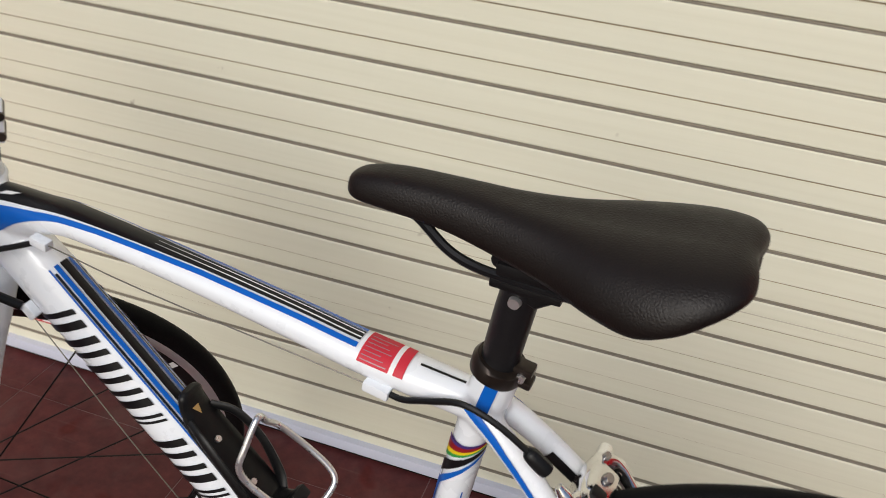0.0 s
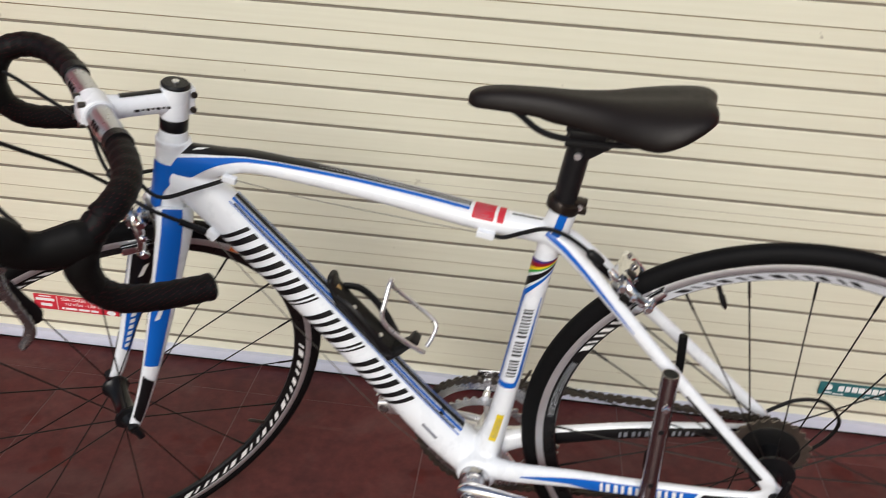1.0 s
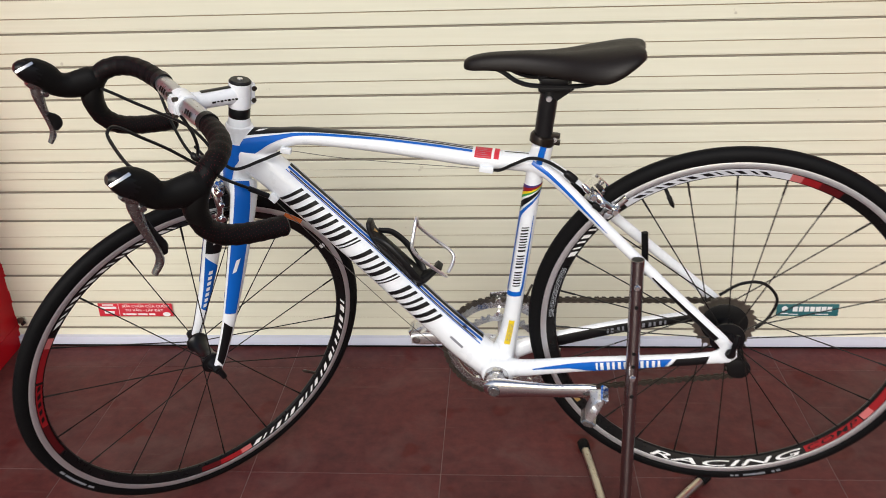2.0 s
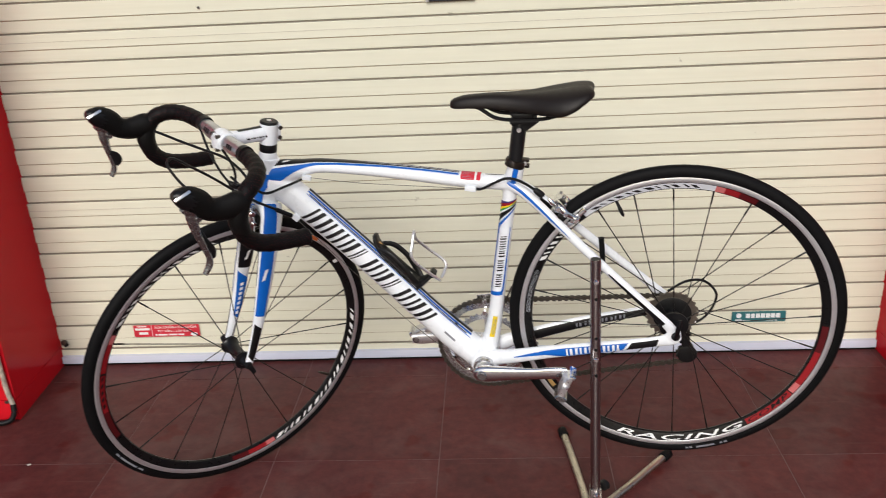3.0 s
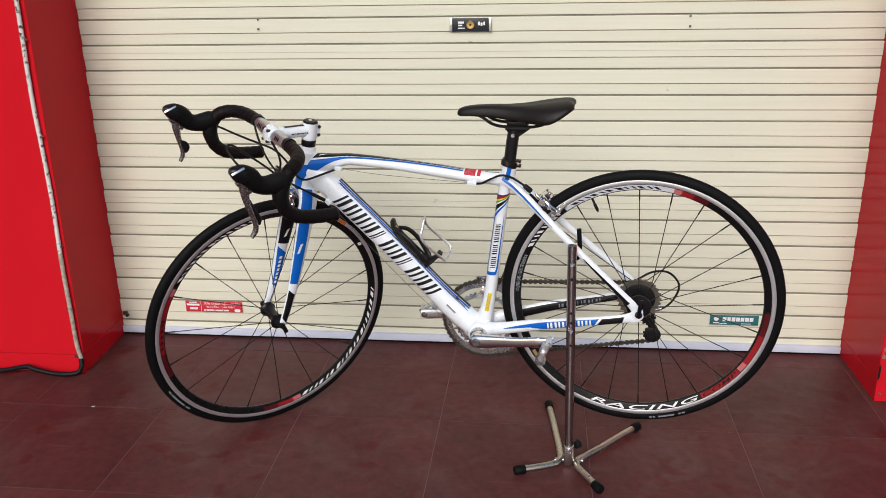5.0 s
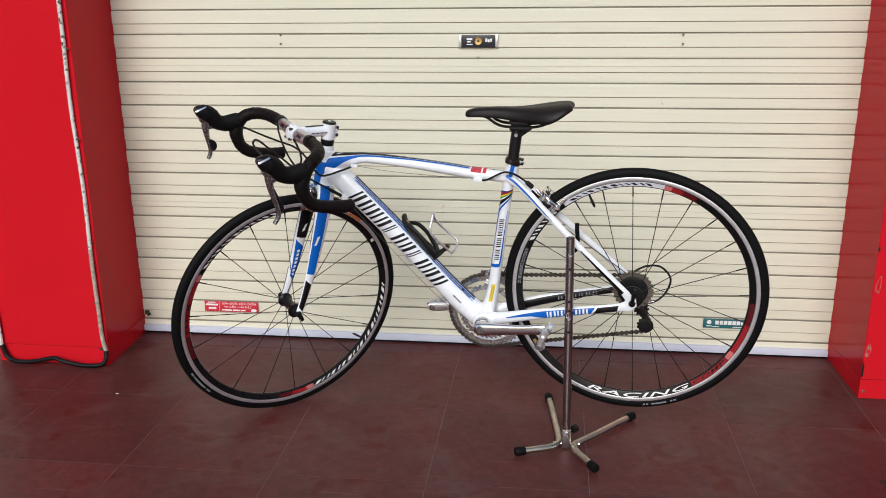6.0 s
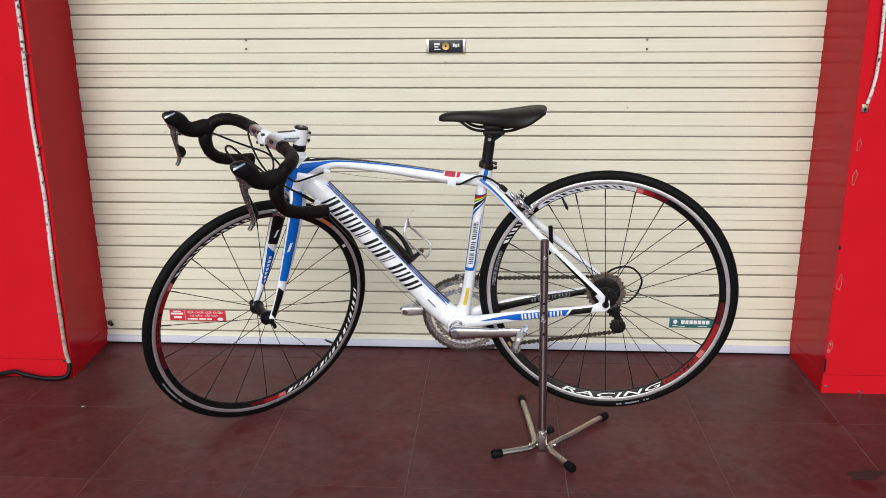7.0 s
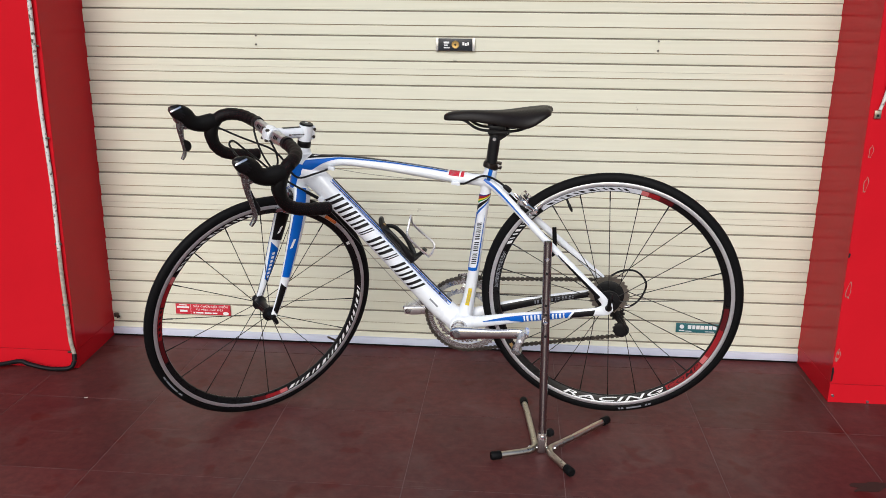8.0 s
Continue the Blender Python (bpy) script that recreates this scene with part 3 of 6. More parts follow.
for z, h in ((0.090, 0.024), (0.462, 0.007)):
    part("edge_chip", slab([(-0.003, -h), (0.002, -h * 0.8), (0.003, h * 0.4), (0.001, h), (-0.003, h * 0.9)], 0.0008, pose(1.3402 - 1.5285, -0.0005, z)), black_plastic, right_pillar, "dark torn panel edge")
for x, z in ((1.3495, 0.0224), (1.4529, 0.006)):
    part("screw", lathe([(-0.003, 0.001), (-0.003, 0.004), (0.001, 0.006)], 14).moved(pose(x - 1.5285, 0, z)), chrome, right_pillar, "bright screw head")

# rope lights fixed to the pillars
rope_1 = thing("rope_light", pose(-1.0215, PIL_Y, 0), "dirty white rope light hanging down a red pillar", "rope light")
def rope_at(z):
    return (-0.013 + 0.003 * math.sin(z * 5.1) + 0.002 * math.sin(z * 13), -0.009 - 0.002 * math.sin(z * 7), z)


part("sleeve", wire([rope_at(z) for z in np.arange(2.38, 0.40, -0.12)] + [rope_at(0.40)], 0.0060, 10, 4, (0, 1, 0.01)), rope_white, rope_1, "white sleeve with dark specks")
part("sleeve_end", wire([rope_at(z) for z in (0.40, 0.34, 0.27, 0.20, 0.14)] + [(-0.007, -0.011, 0.09), (0.000, -0.012, 0.055)], 0.0062, 10, 4, (0, 1, 0.01)), rope_brown, rope_1, "dirt-browned end of the sleeve")
for z in (0.75, 1.02, 0.42, 1.32, 0.22, 0.06):
    part("clip", block(0.020, 0.006, 0.006, 0.001, pose(-0.012, -0.009, z)), chain_steel, rope_1)
pts = [(0.000, -0.012, 0.055), (0.000, -0.018, 0.030), (-0.012, -0.026, 0.012), (-0.05, -0.032, 0.0085), (-0.09, -0.032, 0.010), (-0.145, -0.030, 0.020),
       (-0.180, -0.026, 0.027), (-0.245, -0.028, 0.014), (-0.30, -0.026, 0.010), (-0.345, -0.018, 0.020), (-0.365, -0.012, 0.06)]
part("cable", wire(pts, 0.0075, 10, 8, (0.1, 0.3, 1)), cable_black, rope_1, "black cable lying on the floor")
pts = [(-0.365, -0.012, 0.06), (-0.366, -0.011, 0.12), (-0.368, -0.010, 0.22), (-0.369, -0.009, 0.4), (-0.370, -0.009, 0.8), (-0.370, -0.009, 1.4), (-0.370, -0.009, 2.3)]
part("sleeve", wire(pts, 0.0060, 10, 6, (0, 1, 0.01)), rope_white, rope_1)
rope_2 = thing("rope_light", pose(1.3595, PIL_Y, 0), "dirty white rope light curving down a red pillar to a bracket", "rope light")
pts = [(0.014, -0.009, 2.4), (0.014, -0.010, 1.9), (0.013, -0.010, 1.5), (0.012, -0.010, 1.25), (0.016, -0.011, 1.10), (0.018, -0.011, 1.02), (0.016, -0.011, 0.955), (0.008, -0.011, 0.905), (0.002, -0.010, 0.880)]
part("sleeve", wire(pts, 0.0048, 10, 6, (0, 1, 0.01)), rope_white, rope_2, "white sleeve with dark specks")
part("bracket", block(0.018, 0.006, 0.022, 0.0015, pose(0.0, -0.003, 0.867)), legs_steel, rope_2, "tarnished end bracket")
part("bracket_screw", lathe([(-0.002, 0.001), (-0.002, 0.003), (0.0, 0.004)], 10).moved(pose(0.0, -0.0062, 0.864)), black_plastic, rope_2)

# small finds: a dark latch at the shutter's end, an oil stain and a scrap of paper
latch = part("end_latch", block(0.016, 0.010, 0.016, 0.004, on_shutter(-1.022, 0.076, -0.004)), chain_steel, shutter, "dark greasy latch at the guide")
part("latch_pin", lathe([(-0.006, 0.001), (-0.006, 0.004), (0.004, 0.005)], 12).moved(on_shutter(-1.014, 0.070, -0.008)), black_plastic, latch)
pts = [(math.cos(a) * 0.050 * (1 + 0.25 * math.sin(3 * a + 1) + 0.15 * math.sin(7 * a)), math.sin(a) * 0.022 * (1 + 0.3 * math.sin(2 * a) + 0.2 * math.sin(5 * a))) for a in np.linspace(0, 2 * math.pi, 33)[:-1]]
part("oil_stain", slab(pts, 0.0004, pose(1.276, -0.785, 0.0006, 90, 0, 0) @ pose(0, 0, 0, 0, 24, 0)), stain_brown, floor, "dark dried stain", smooth=False)
scrap = part("paper_scrap", slab([(-0.005, -0.002), (-0.001, -0.003), (0.004, -0.0012), (0.005, 0.0014), (0.001, 0.0025), (-0.0035, 0.002)], 0.0016, pose(-0.890, -0.507, 0.0013, 90, 0, 35), 0.0004), plaster, None)
tagged(scrap, "tiny white scrap of paper lying on the floor", "scrap")


# ---------------------------------------------------------------- the bicycle
BIKE = pose(0.6255, -0.6235, 0.4180, 0, 0, -6.2) @ pose(0, 0, 0, 4.3, -0.8)   # at the rear axle; the front points to -x
bike = thing("road_bicycle", BIKE, "white, blue and black road bicycle propped on a rear stand", "bicycle")
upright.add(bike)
CROWN = Vector((-0.811, 0, 0.263))
STEER = 46.4                                                         # the bars are turned towards the street


def steering(crown):
    """Axes of the turned front end: x back, y right, z up the steerer; origin at the crown."""
    up = Vector((0.196, 0, 0.98)).normalized()
    back = Vector((0, 1, 0)).cross(up).normalized()
    right = up.cross(back)
    turned = Matrix.Rotation(radians(STEER), 3, up)
    m = Matrix((turned @ back, turned @ right, up)).transposed().to_4x4()
    m.translation = crown
    return m


HT = Vector((0.196, 0, 0.98)).normalized()
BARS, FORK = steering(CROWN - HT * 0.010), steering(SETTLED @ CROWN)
GRIP = BARS @ pose(-0.093, 0, 0.155, 0, -3.5) @ pose(0.093, 0, -0.155)      # the bars, rolled forward in the stem


def up_axis(m, s):
    return m @ pose(0, 0, s, -90)    # a lathe's y axis turned to point down the steerer


# frame tubes: x, y, z, half height, half width
top_tube = Sweep([(-0.800, 0, 0.318, 0.034, 0.019), (-0.765, 0, 0.327, 0.0265, 0.019), (-0.725, 0, 0.335, 0.0175, 0.0185), (-0.680, 0, 0.339, 0.0135, 0.018), (-0.577, 0, 0.3295, 0.0135, 0.0175),
                  (-0.474, 0, 0.3160, 0.0148, 0.018), (-0.400, 0, 0.3055, 0.0148, 0.0190), (-0.305, 0, 0.297, 0.0155, 0.0165)], 10)
down_tube = Sweep([(-0.805, 0, 0.315, 0.026, 0.021), (-0.760, 0, 0.288, 0.031, 0.024), (-0.700, 0, 0.229, 0.0305, 0.026), (-0.600, 0, 0.124, 0.0295, 0.0265), (-0.500, 0, 0.013, 0.0295, 0.027),
                   (-0.440, 0, -0.050, 0.0315, 0.031), (-0.385, 0, -0.100, 0.030, 0.034)], 10)
seat_tube = Sweep([(-0.3010, 0, 0.3345, 0.0165, 0.0165), (-0.309, 0, 0.302, 0.0170, 0.0170), (-0.3165, 0, 0.270, 0.0140, 0.0155), (-0.3465, 0, 0.070, 0.0145, 0.0165), (-0.362, 0, -0.025, 0.0165, 0.020),
                   (-0.378, 0, -0.090, 0.024, 0.030)], 10)


def stay(y):
    return Sweep([(-0.318, y * 0.10, 0.300, 0.012, 0.011), (-0.275, y * 0.28, 0.272, 0.0105, 0.0095), (-0.168, y * 0.62, 0.168, 0.0092, 0.008), (-0.060, y * 0.90, 0.066, 0.0088, 0.0075),
                  (-0.012, y, 0.018, 0.011, 0.0055)], 8)


def chainstay(y):
    return Sweep([(-0.370, y * 0.35, -0.086, 0.019, 0.016), (-0.325, y * 0.55, -0.0745, 0.0165, 0.0115), (-0.250, y * 0.70, -0.0565, 0.0150, 0.009), (-0.169, y * 0.86, -0.0395, 0.0132, 0.0085),
                  (-0.075, y * 0.97, -0.0225, 0.0112, 0.008), (-0.014, y, -0.0120, 0.012, 0.0055)], 8)


stay_l, stay_r, cs_l, cs_r = stay(-0.064), stay(0.064), chainstay(-0.064), chainstay(0.064)
g = Geo()
for sw in (top_tube, down_tube, seat_tube, stay_l, stay_r, cs_l, cs_r):
    g.join(welded(sw.geo(20)))
HEAD = Matrix((Vector((0, 1, 0)).cross(HT), Vector((0, 1, 0)), HT)).transposed().to_4x4()
HEAD.translation = CROWN
head_rows = [(*(CROWN + HT * s), r, r) for s, r in ((0.002, 0.0235), (0.02, 0.0235), (0.05, 0.0215), (0.08, 0.0210), (0.1, 0.0225))]
head_tube = Sweep(head_rows, 6)
g.join(welded(head_tube.geo(24)))
g.join(welded(lathe([(-0.040, 0.024), (-0.036, 0.0285), (-0.02, 0.032), (0.02, 0.032), (0.036, 0.0285), (0.040, 0.024)], 28).moved(pose(-0.381, 0, -0.094))))
for y in (-0.064, 0.064):     # dropouts
    g.join(slab([(-0.030, 0.034), (-0.008, 0.026), (0.010, 0.010), (0.012, -0.010), (0.002, -0.020), (-0.012, -0.024), (-0.034, -0.020), (-0.030, -0.004), (-0.016, 0.004), (-0.022, 0.016)],
                0.008, pose(0, y, 0)))
frame_ob = part("frame", g, white_paint, bike, "white carbon frame with blue and black graphics")
rm = frame_ob.modifiers.new("blend", "REMESH")
rm.mode, rm.voxel_size, rm.use_smooth_shade = "VOXEL", 0.0023, True
sm = frame_ob.modifiers.new("soften", "SMOOTH")
sm.factor, sm.iterations = 0.5, 7

# --- graphics on the frame
# down tube: slanted black marks in the maker's rhythm
def strokes(sw, s, w, p0, p1, lean, k, off):
    """A thick and a thin slanted bar across a tube within the width w; k says which comes first."""
    g = Geo()
    ends = ((0.0, 0.33), (0.62, 0.88)) if k % 3 else ((0.0, 0.24), (0.50, 0.86))
    for a, b in (ends if w * sw.length > 0.006 else ((0.0, 1.0),)):
        g.join(patch(sw, [(s + a * w, p0), (s + b * w, p0), (s + b * w + lean, p1), (s + a * w + lean, p1)], off, 3, 8))
    return g


STEP = 0.0515
for i in range(11):
    part("tube_mark", strokes(down_tube, 0.178 + i * STEP, 0.018 if i in (4, 7) else 0.041, -126, -46, 0.026, i, 0.0009), black_paint, frame_ob)
for i in range(11):
    part("tube_mark", strokes(down_tube, 0.178 + i * STEP, 0.018 if i in (3, 6) else 0.041, 126, 46, 0.026, i, 0.0009), black_paint, frame_ob)
for p0, p1 in ((-23, -14), (-35, -32), (14, 23), (32, 35)):
    part("pinstripe", band(down_tube, [(0.14, p0), (0.90, p0)], [(0.14, p1), (0.90, p1)], 0.0009, 60, 2), blue_paint, frame_ob, "thin blue pinstripe")
for p0, p1 in ((-30.5, -26), (26, 30.5)):
    part("dark_pinstripe", band(down_tube, [(0.15, p0), (0.88, p0)], [(0.15, p1), (0.88, p1)], 0.0009, 60, 2), black_paint, frame_ob, "thin black pinstripe")
part("down_tube_stripe", band(down_tube, [(0.14, -9), (0.90, -9)], [(0.14, 9), (0.90, 9)], 0.0009, 60, 4), black_paint, frame_ob, "black centre stripe")
part("small_print", patch(down_tube, [(0.815, -84), (0.865, -84), (0.865, -76), (0.815, -76)], 0.0009, 4, 2), grey_paint, frame_ob)
# top tube: black crest edged in blue, a broad blue wedge at the head
part("top_tube_crest", band(top_tube, [(0.04, -46), (0.12, -42), (0.2, -38), (0.3, -31), (0.5, -20), (0.783, -15)], [(0.04, 34), (0.12, 36), (0.2, 32), (0.3, 27), (0.5, 18), (0.783, 15)], 0.0009, 50, 6), black_paint, frame_ob, "black crest")
g = Geo()
for sgn in (-1, 1):
    g.join(band(top_tube, [(0.0, sgn * 58), (0.10, sgn * 54), (0.2, sgn * 46), (0.3, sgn * 36), (0.5, sgn * 25), (0.783, sgn * 22)],
                [(0.0, sgn * 128), (0.08, sgn * 110), (0.16, sgn * 78), (0.22, sgn * 62), (0.3, sgn * 52), (0.5, sgn * 40), (0.783, sgn * 36)], 0.0009, 60, 6))
for p0, p1 in ((-9, -5.5), (5.5, 9)):
    part("crest_line", band(top_tube, [(0.40, p0), (0.55, p0), (0.783, p0)], [(0.40, p0 + 0.8), (0.55, p1), (0.783, p1)], 0.0013, 40, 2), white_ink, frame_ob, "thin white line")
part("crest_mark", patch(top_tube, [(0.088, -30), (0.112, -24), (0.128, -10), (0.100, -17)], 0.0013, 4, 4), white_ink, frame_ob)
part("top_tube_blue", g, blue_paint, frame_ob, "blue wedge thinning to a line")
g = Geo()
for sgn in (-1, 1):
    g.join(band(head_tube, [(0.0, sgn * 30), (0.69, sgn * 30)], [(0.0, sgn * 84), (0.3, sgn * 94), (0.5, sgn * 124), (0.69, sgn * 158)], 0.0014, 24, 8))
part("head_tube_blue", g, blue_paint, frame_ob, "blue panel")
part("red_label", patch(top_tube, [(0.792, -64), (0.845, -64), (0.845, 34), (0.792, 34)], 0.0012, 8, 6), sticker_red, frame_ob, "red warning label")
part("red_label", patch(top_tube, [(0.853, -64), (0.869, -64), (0.869, 34), (0.853, 34)], 0.0012, 4, 6), sticker_red, frame_ob)
part("label_gap", patch(top_tube, [(0.845, -64), (0.853, -64), (0.853, 34), (0.845, 34)], 0.0011, 3, 6), white_ink, frame_ob)
g = Geo()
for k in range(7):
    a = -56 + k * 11.0
    g.join(patch(top_tube, [(0.796, a), (0.840 - 0.007 * (k % 3), a), (0.840 - 0.007 * (k % 3), a + 1.8), (0.796, a + 1.8)], 0.0015, 6, 1))
part("label_print", g, grey_paint, frame_ob)
part("model_mark", patch(top_tube, [(0.885, -14), (0.975, -14), (0.975, -7), (0.885, -7)], 0.0011, 8, 2), black_paint, frame_ob)
# seat tube: colour bands, black wedge, marks, yellow sticker, blue corner
def swoosh(sw, f0, f1, off=0.001):
    """A slice between two fractions of a fan of bands that narrows round the back of the seat tube."""
    phis = np.linspace(-168, -12, 17)
    top = np.interp(phis, [-168, -90, -12], [0.152, 0.166, 0.172])
    low = np.interp(phis, [-168, -130, -90, -50, -12], [0.176, 0.200, 0.226, 0.254, 0.284])
    verts = [sw.at(a + (b - a) * f, p, off) for f in (f0, (f0 + f1) / 2, f1) for p, a, b in zip(phis, top, low)]
    n = len(phis)
    return Geo().add(verts, [(j * n + i, j * n + i + 1, (j + 1) * n + i + 1, (j + 1) * n + i) for j in range(2) for i in range(n - 1)])


for f0, f1, mat in ((0.0, 0.13, violet_paint), (0.13, 0.31, red_paint), (0.31, 0.43, yellow_paint), (0.43, 0.54, green_paint), (0.66, 1.0, black_paint)):
    part("colour_band", swoosh(seat_tube, f0, f1), mat, frame_ob, "curved colour band")
g = swoosh(seat_tube, 1.16, 1.42)
g.join(band(seat_tube, [(0.285, -46), (0.32, -38), (0.40, -34), (0.52, -32), (0.634, -30)], [(0.285, -12), (0.32, -8), (0.40, -6), (0.52, -4), (0.634, -4)], 0.001, 24, 2))
g.join(band(seat_tube, [(0.29, -130), (0.45, -133), (0.60, -136), (0.628, -130)], [(0.29, -126), (0.45, -122), (0.60, -120), (0.628, -112)], 0.001, 30, 2))
g.join(patch(seat_tube, [(0.622, -128), (0.634, -22), (0.655, -22), (0.643, -128)], 0.001, 14, 2))
part("seat_tube_blue", g, blue_paint, frame_ob, "blue outline")
for i in range(11):
    single = i in (4, 7)
    part("tube_mark", strokes(seat_tube, 0.335 + i * 0.0245, 0.0085 if single else 0.0200, -108, -62, 0.008, i, 0.0011), black_paint, frame_ob)
part("yellow_sticker", patch(seat_tube, [(0.760, -112), (0.872, -108), (0.872, -76), (0.760, -78)], 0.0012, 8, 4), yellow_paint, frame_ob, "worn yellow sticker")
g = Geo()
for a in (-105, -99, -92, -86):
    g.join(patch(seat_tube, [(0.775, a), (0.858, a + 1), (0.858, a + 2.6), (0.775, a + 1.6)], 0.0015, 8, 1))
part("sticker_print", g, grey_paint, frame_ob)
# stays
for sw, sgn in ((stay_l, -1), (stay_r, 1)):
    part("stay_blue", band(sw, [(0.0, sgn * 46), (0.10, sgn * 72), (0.26, sgn * 86), (0.38, sgn * 97)], [(0.0, sgn * 82), (0.10, sgn * 99), (0.26, sgn * 105), (0.38, sgn * 101)], 0.001, 24, 3), blue_paint, frame_ob)
    part("stay_black", band(sw, [(0.62, sgn * 95), (0.80, sgn * 92), (0.97, sgn * 85)], [(0.62, sgn * 110), (0.80, sgn * 140), (0.97, sgn * 150)], 0.001, 24, 3), black_paint, frame_ob)
part("stay_mark", patch(stay_r, [(0.17, -112), (0.25, -112), (0.25, -62), (0.17, -62)], 0.0012, 3, 4), black_paint, frame_ob)
part("stay_mark", patch(stay_l, [(0.26, 40), (0.33, 40), (0.33, 90), (0.26, 90)], 0.0012, 3, 4), black_paint, frame_ob)
part("seat_lug_blue", patch(seat_tube, [(0.0, -110), (0.0, -78), (0.085, -79), (0.085, -110)], 0.0012, 4, 6), blue_paint, frame_ob)
part("chainstay_blue", band(cs_l, [(0.16, -80), (0.34, -92), (0.44, -128), (0.72, -128), (0.745, -90)], [(0.16, -74), (0.34, -58), (0.44, -52), (0.72, -52), (0.79, -52)], 0.001, 60, 6), blue_paint, frame_ob, "blue panel")
part("chainstay_blue", patch(cs_l, [(0.7435, -128), (0.757, -128), (0.797, -52), (0.7435, -52)], 0.001, 5, 5), blue_paint, frame_ob)
for i in range(6):
    part("tube_mark", strokes(cs_l, 0.455 + i * 0.050, 0.041, -118, -60, 0.004, i, 0.0014), white_ink, frame_ob)
part("chainstay_black", patch(cs_l, [(0.775, -128), (0.935, -128), (0.955, -55), (0.815, -55)], 0.001, 6, 5), black_paint, frame_ob)
part("chainstay_black", band(cs_r, [(0.2, -130), (0.95, -130)], [(0.2, -50), (0.95, -50)], 0.001, 30, 5), black_paint, frame_ob, "black panel inside the drive side stay")
for i in range(6):
    part("tube_mark", strokes(cs_r, 0.50 + i * 0.05, 0.038, -108, -72, 0.004, i, 0.0014), grey_paint, frame_ob)
# small fittings
part("cable_stop", block(0.018, 0.010, 0.009, 0.002, pose(-0.711, -0.021, 0.3225, 0, 10, 0)), white_paint, frame_ob)
part("cable_stop", block(0.022, 0.010, 0.009, 0.002, pose(-0.389, -0.019, 0.2935, 0, 8, 0)), white_paint, frame_ob)
part("cable_stop", block(0.016, 0.010, 0.012, 0.002, pose(-0.745, -0.022, 0.238, 0, 46, 0)), white_paint, frame_ob)
part("cable_boss", block(0.008, 0.012, 0.010, 0.0015, pose(-0.440, -0.006, -0.014, 0, 46, 0)), black_plastic, frame_ob)
for s in (0.46, 0.60):
    q = down_tube.at(s, 0, 0.002)
    part("bottle_bolt", lathe([(-0.003, 0.001), (-0.003, 0.004), (0.002, 0.0045)], 12).moved(pose(*q, -47)), aluminium, frame_ob)

# --- headset, stem, bars: built up the steerer
part("headset_cone", lathe([(0.0, 0.0165), (0.002, 0.0172), (0.020, 0.0212), (0.024, 0.0215)], 32).moved(up_axis(BARS, 0.122)), white_paint, bike, "white headset cone")
part("headset_spacer", lathe([(0.0, 0.0168), (0.001, 0.0174), (0.015, 0.0174), (0.016, 0.0168)], 32).moved(up_axis(BARS, 0.138)), black_paint, bike, "black spacer")
g = lathe([(0.0, 0.0165), (0.0012, 0.0178), (0.040, 0.0178), (0.0415, 0.0165)], 32).moved(up_axis(BARS, 0.1795))
g.join(tube([(-0.004, 0, 0.160, 0.0155, 0.0145), (-0.03, 0, 0.159, 0.0145, 0.0135), (-0.058, 0, 0.157, 0.0140, 0.0135), (-0.078, 0, 0.156, 0.0150, 0.0170)], 20, 4).moved(BARS))
g.join(lathe([(-0.0175, 0.0185), (-0.0160, 0.0198), (0.0160, 0.0198), (0.0175, 0.0185)], 32).moved(BARS @ pose(-0.093, 0, 0.155)))
stem = part("stem", g, white_paint, bike, "white stem with a black top cap")
part("top_cap", lathe([(0.0, 0.004), (0.0005, 0.0155), (0.003, 0.0178), (0.0052, 0.0178)], 28).moved(up_axis(BARS, 0.185)), black_plastic, stem, "black top cap")
part("cap_bolt", lathe([(0.0, 0.0015), (0.0, 0.0042), (0.002, 0.0045)], 14).moved(up_axis(BARS, 0.1865)), aluminium, stem)
for s in (0.151, 0.171):
    part("clamp_bolt", lathe([(-0.012, 0.003), (-0.012, 0.0042), (0.012, 0.0042), (0.012, 0.003)], 12).moved(BARS @ pose(0.0195, 0, s)), chain_steel, stem)
part("clamp_lug", block(0.012, 0.020, 0.036, 0.003, BARS @ pose(0.0165, 0, 0.161)), white_paint, stem)
part("stem_stripe", patch(Sweep([(0.0, 0, 0.160, 0.0155, 0.0145), (-0.03, 0, 0.159, 0.0145, 0.0135), (-0.07, 0, 0.157, 0.0140, 0.0135)], 4), [(0.05, -22), (0.95, -22), (0.95, 22), (0.05, 22)], 0.0007, 8, 4).moved(BARS), black_paint, stem)
g = Geo()
st = Sweep([(0.0, 0, 0.160, 0.0155, 0.0145), (-0.03, 0, 0.159, 0.0145, 0.0135), (-0.07, 0, 0.157, 0.0140, 0.0135)], 4)
for i, (c, w) in enumerate(((0.14, 0.06), (0.23, 0.05), (0.31, 0.07), (0.41, 0.05), (0.49, 0.06), (0.58, 0.05), (0.66, 0.09))):
    g.join(patch(st, [(c, -101 + i % 2 * 4), (c + w, -101 + i % 2 * 4), (c + w + 0.015, -88), (c + 0.015, -88)], 0.0008, 2, 2))
part("stem_marks", g.moved(BARS), black_paint, stem)
for y, z in ((-0.013, 0.013), (0.013, 0.013), (-0.013, -0.013), (0.013, -0.013)):
    part("faceplate_bolt", lathe([(-0.004, 0.002), (-0.004, 0.0036), (0.004, 0.0036)], 10).moved(BARS @ pose(-0.1115, y * 0.85, 0.155 + z, 0, 0, -90)), chain_steel, stem)
part("faceplate", block(0.009, 0.028, 0.030, 0.004, BARS @ pose(-0.1095, 0, 0.155)), white_paint, stem, "white faceplate")


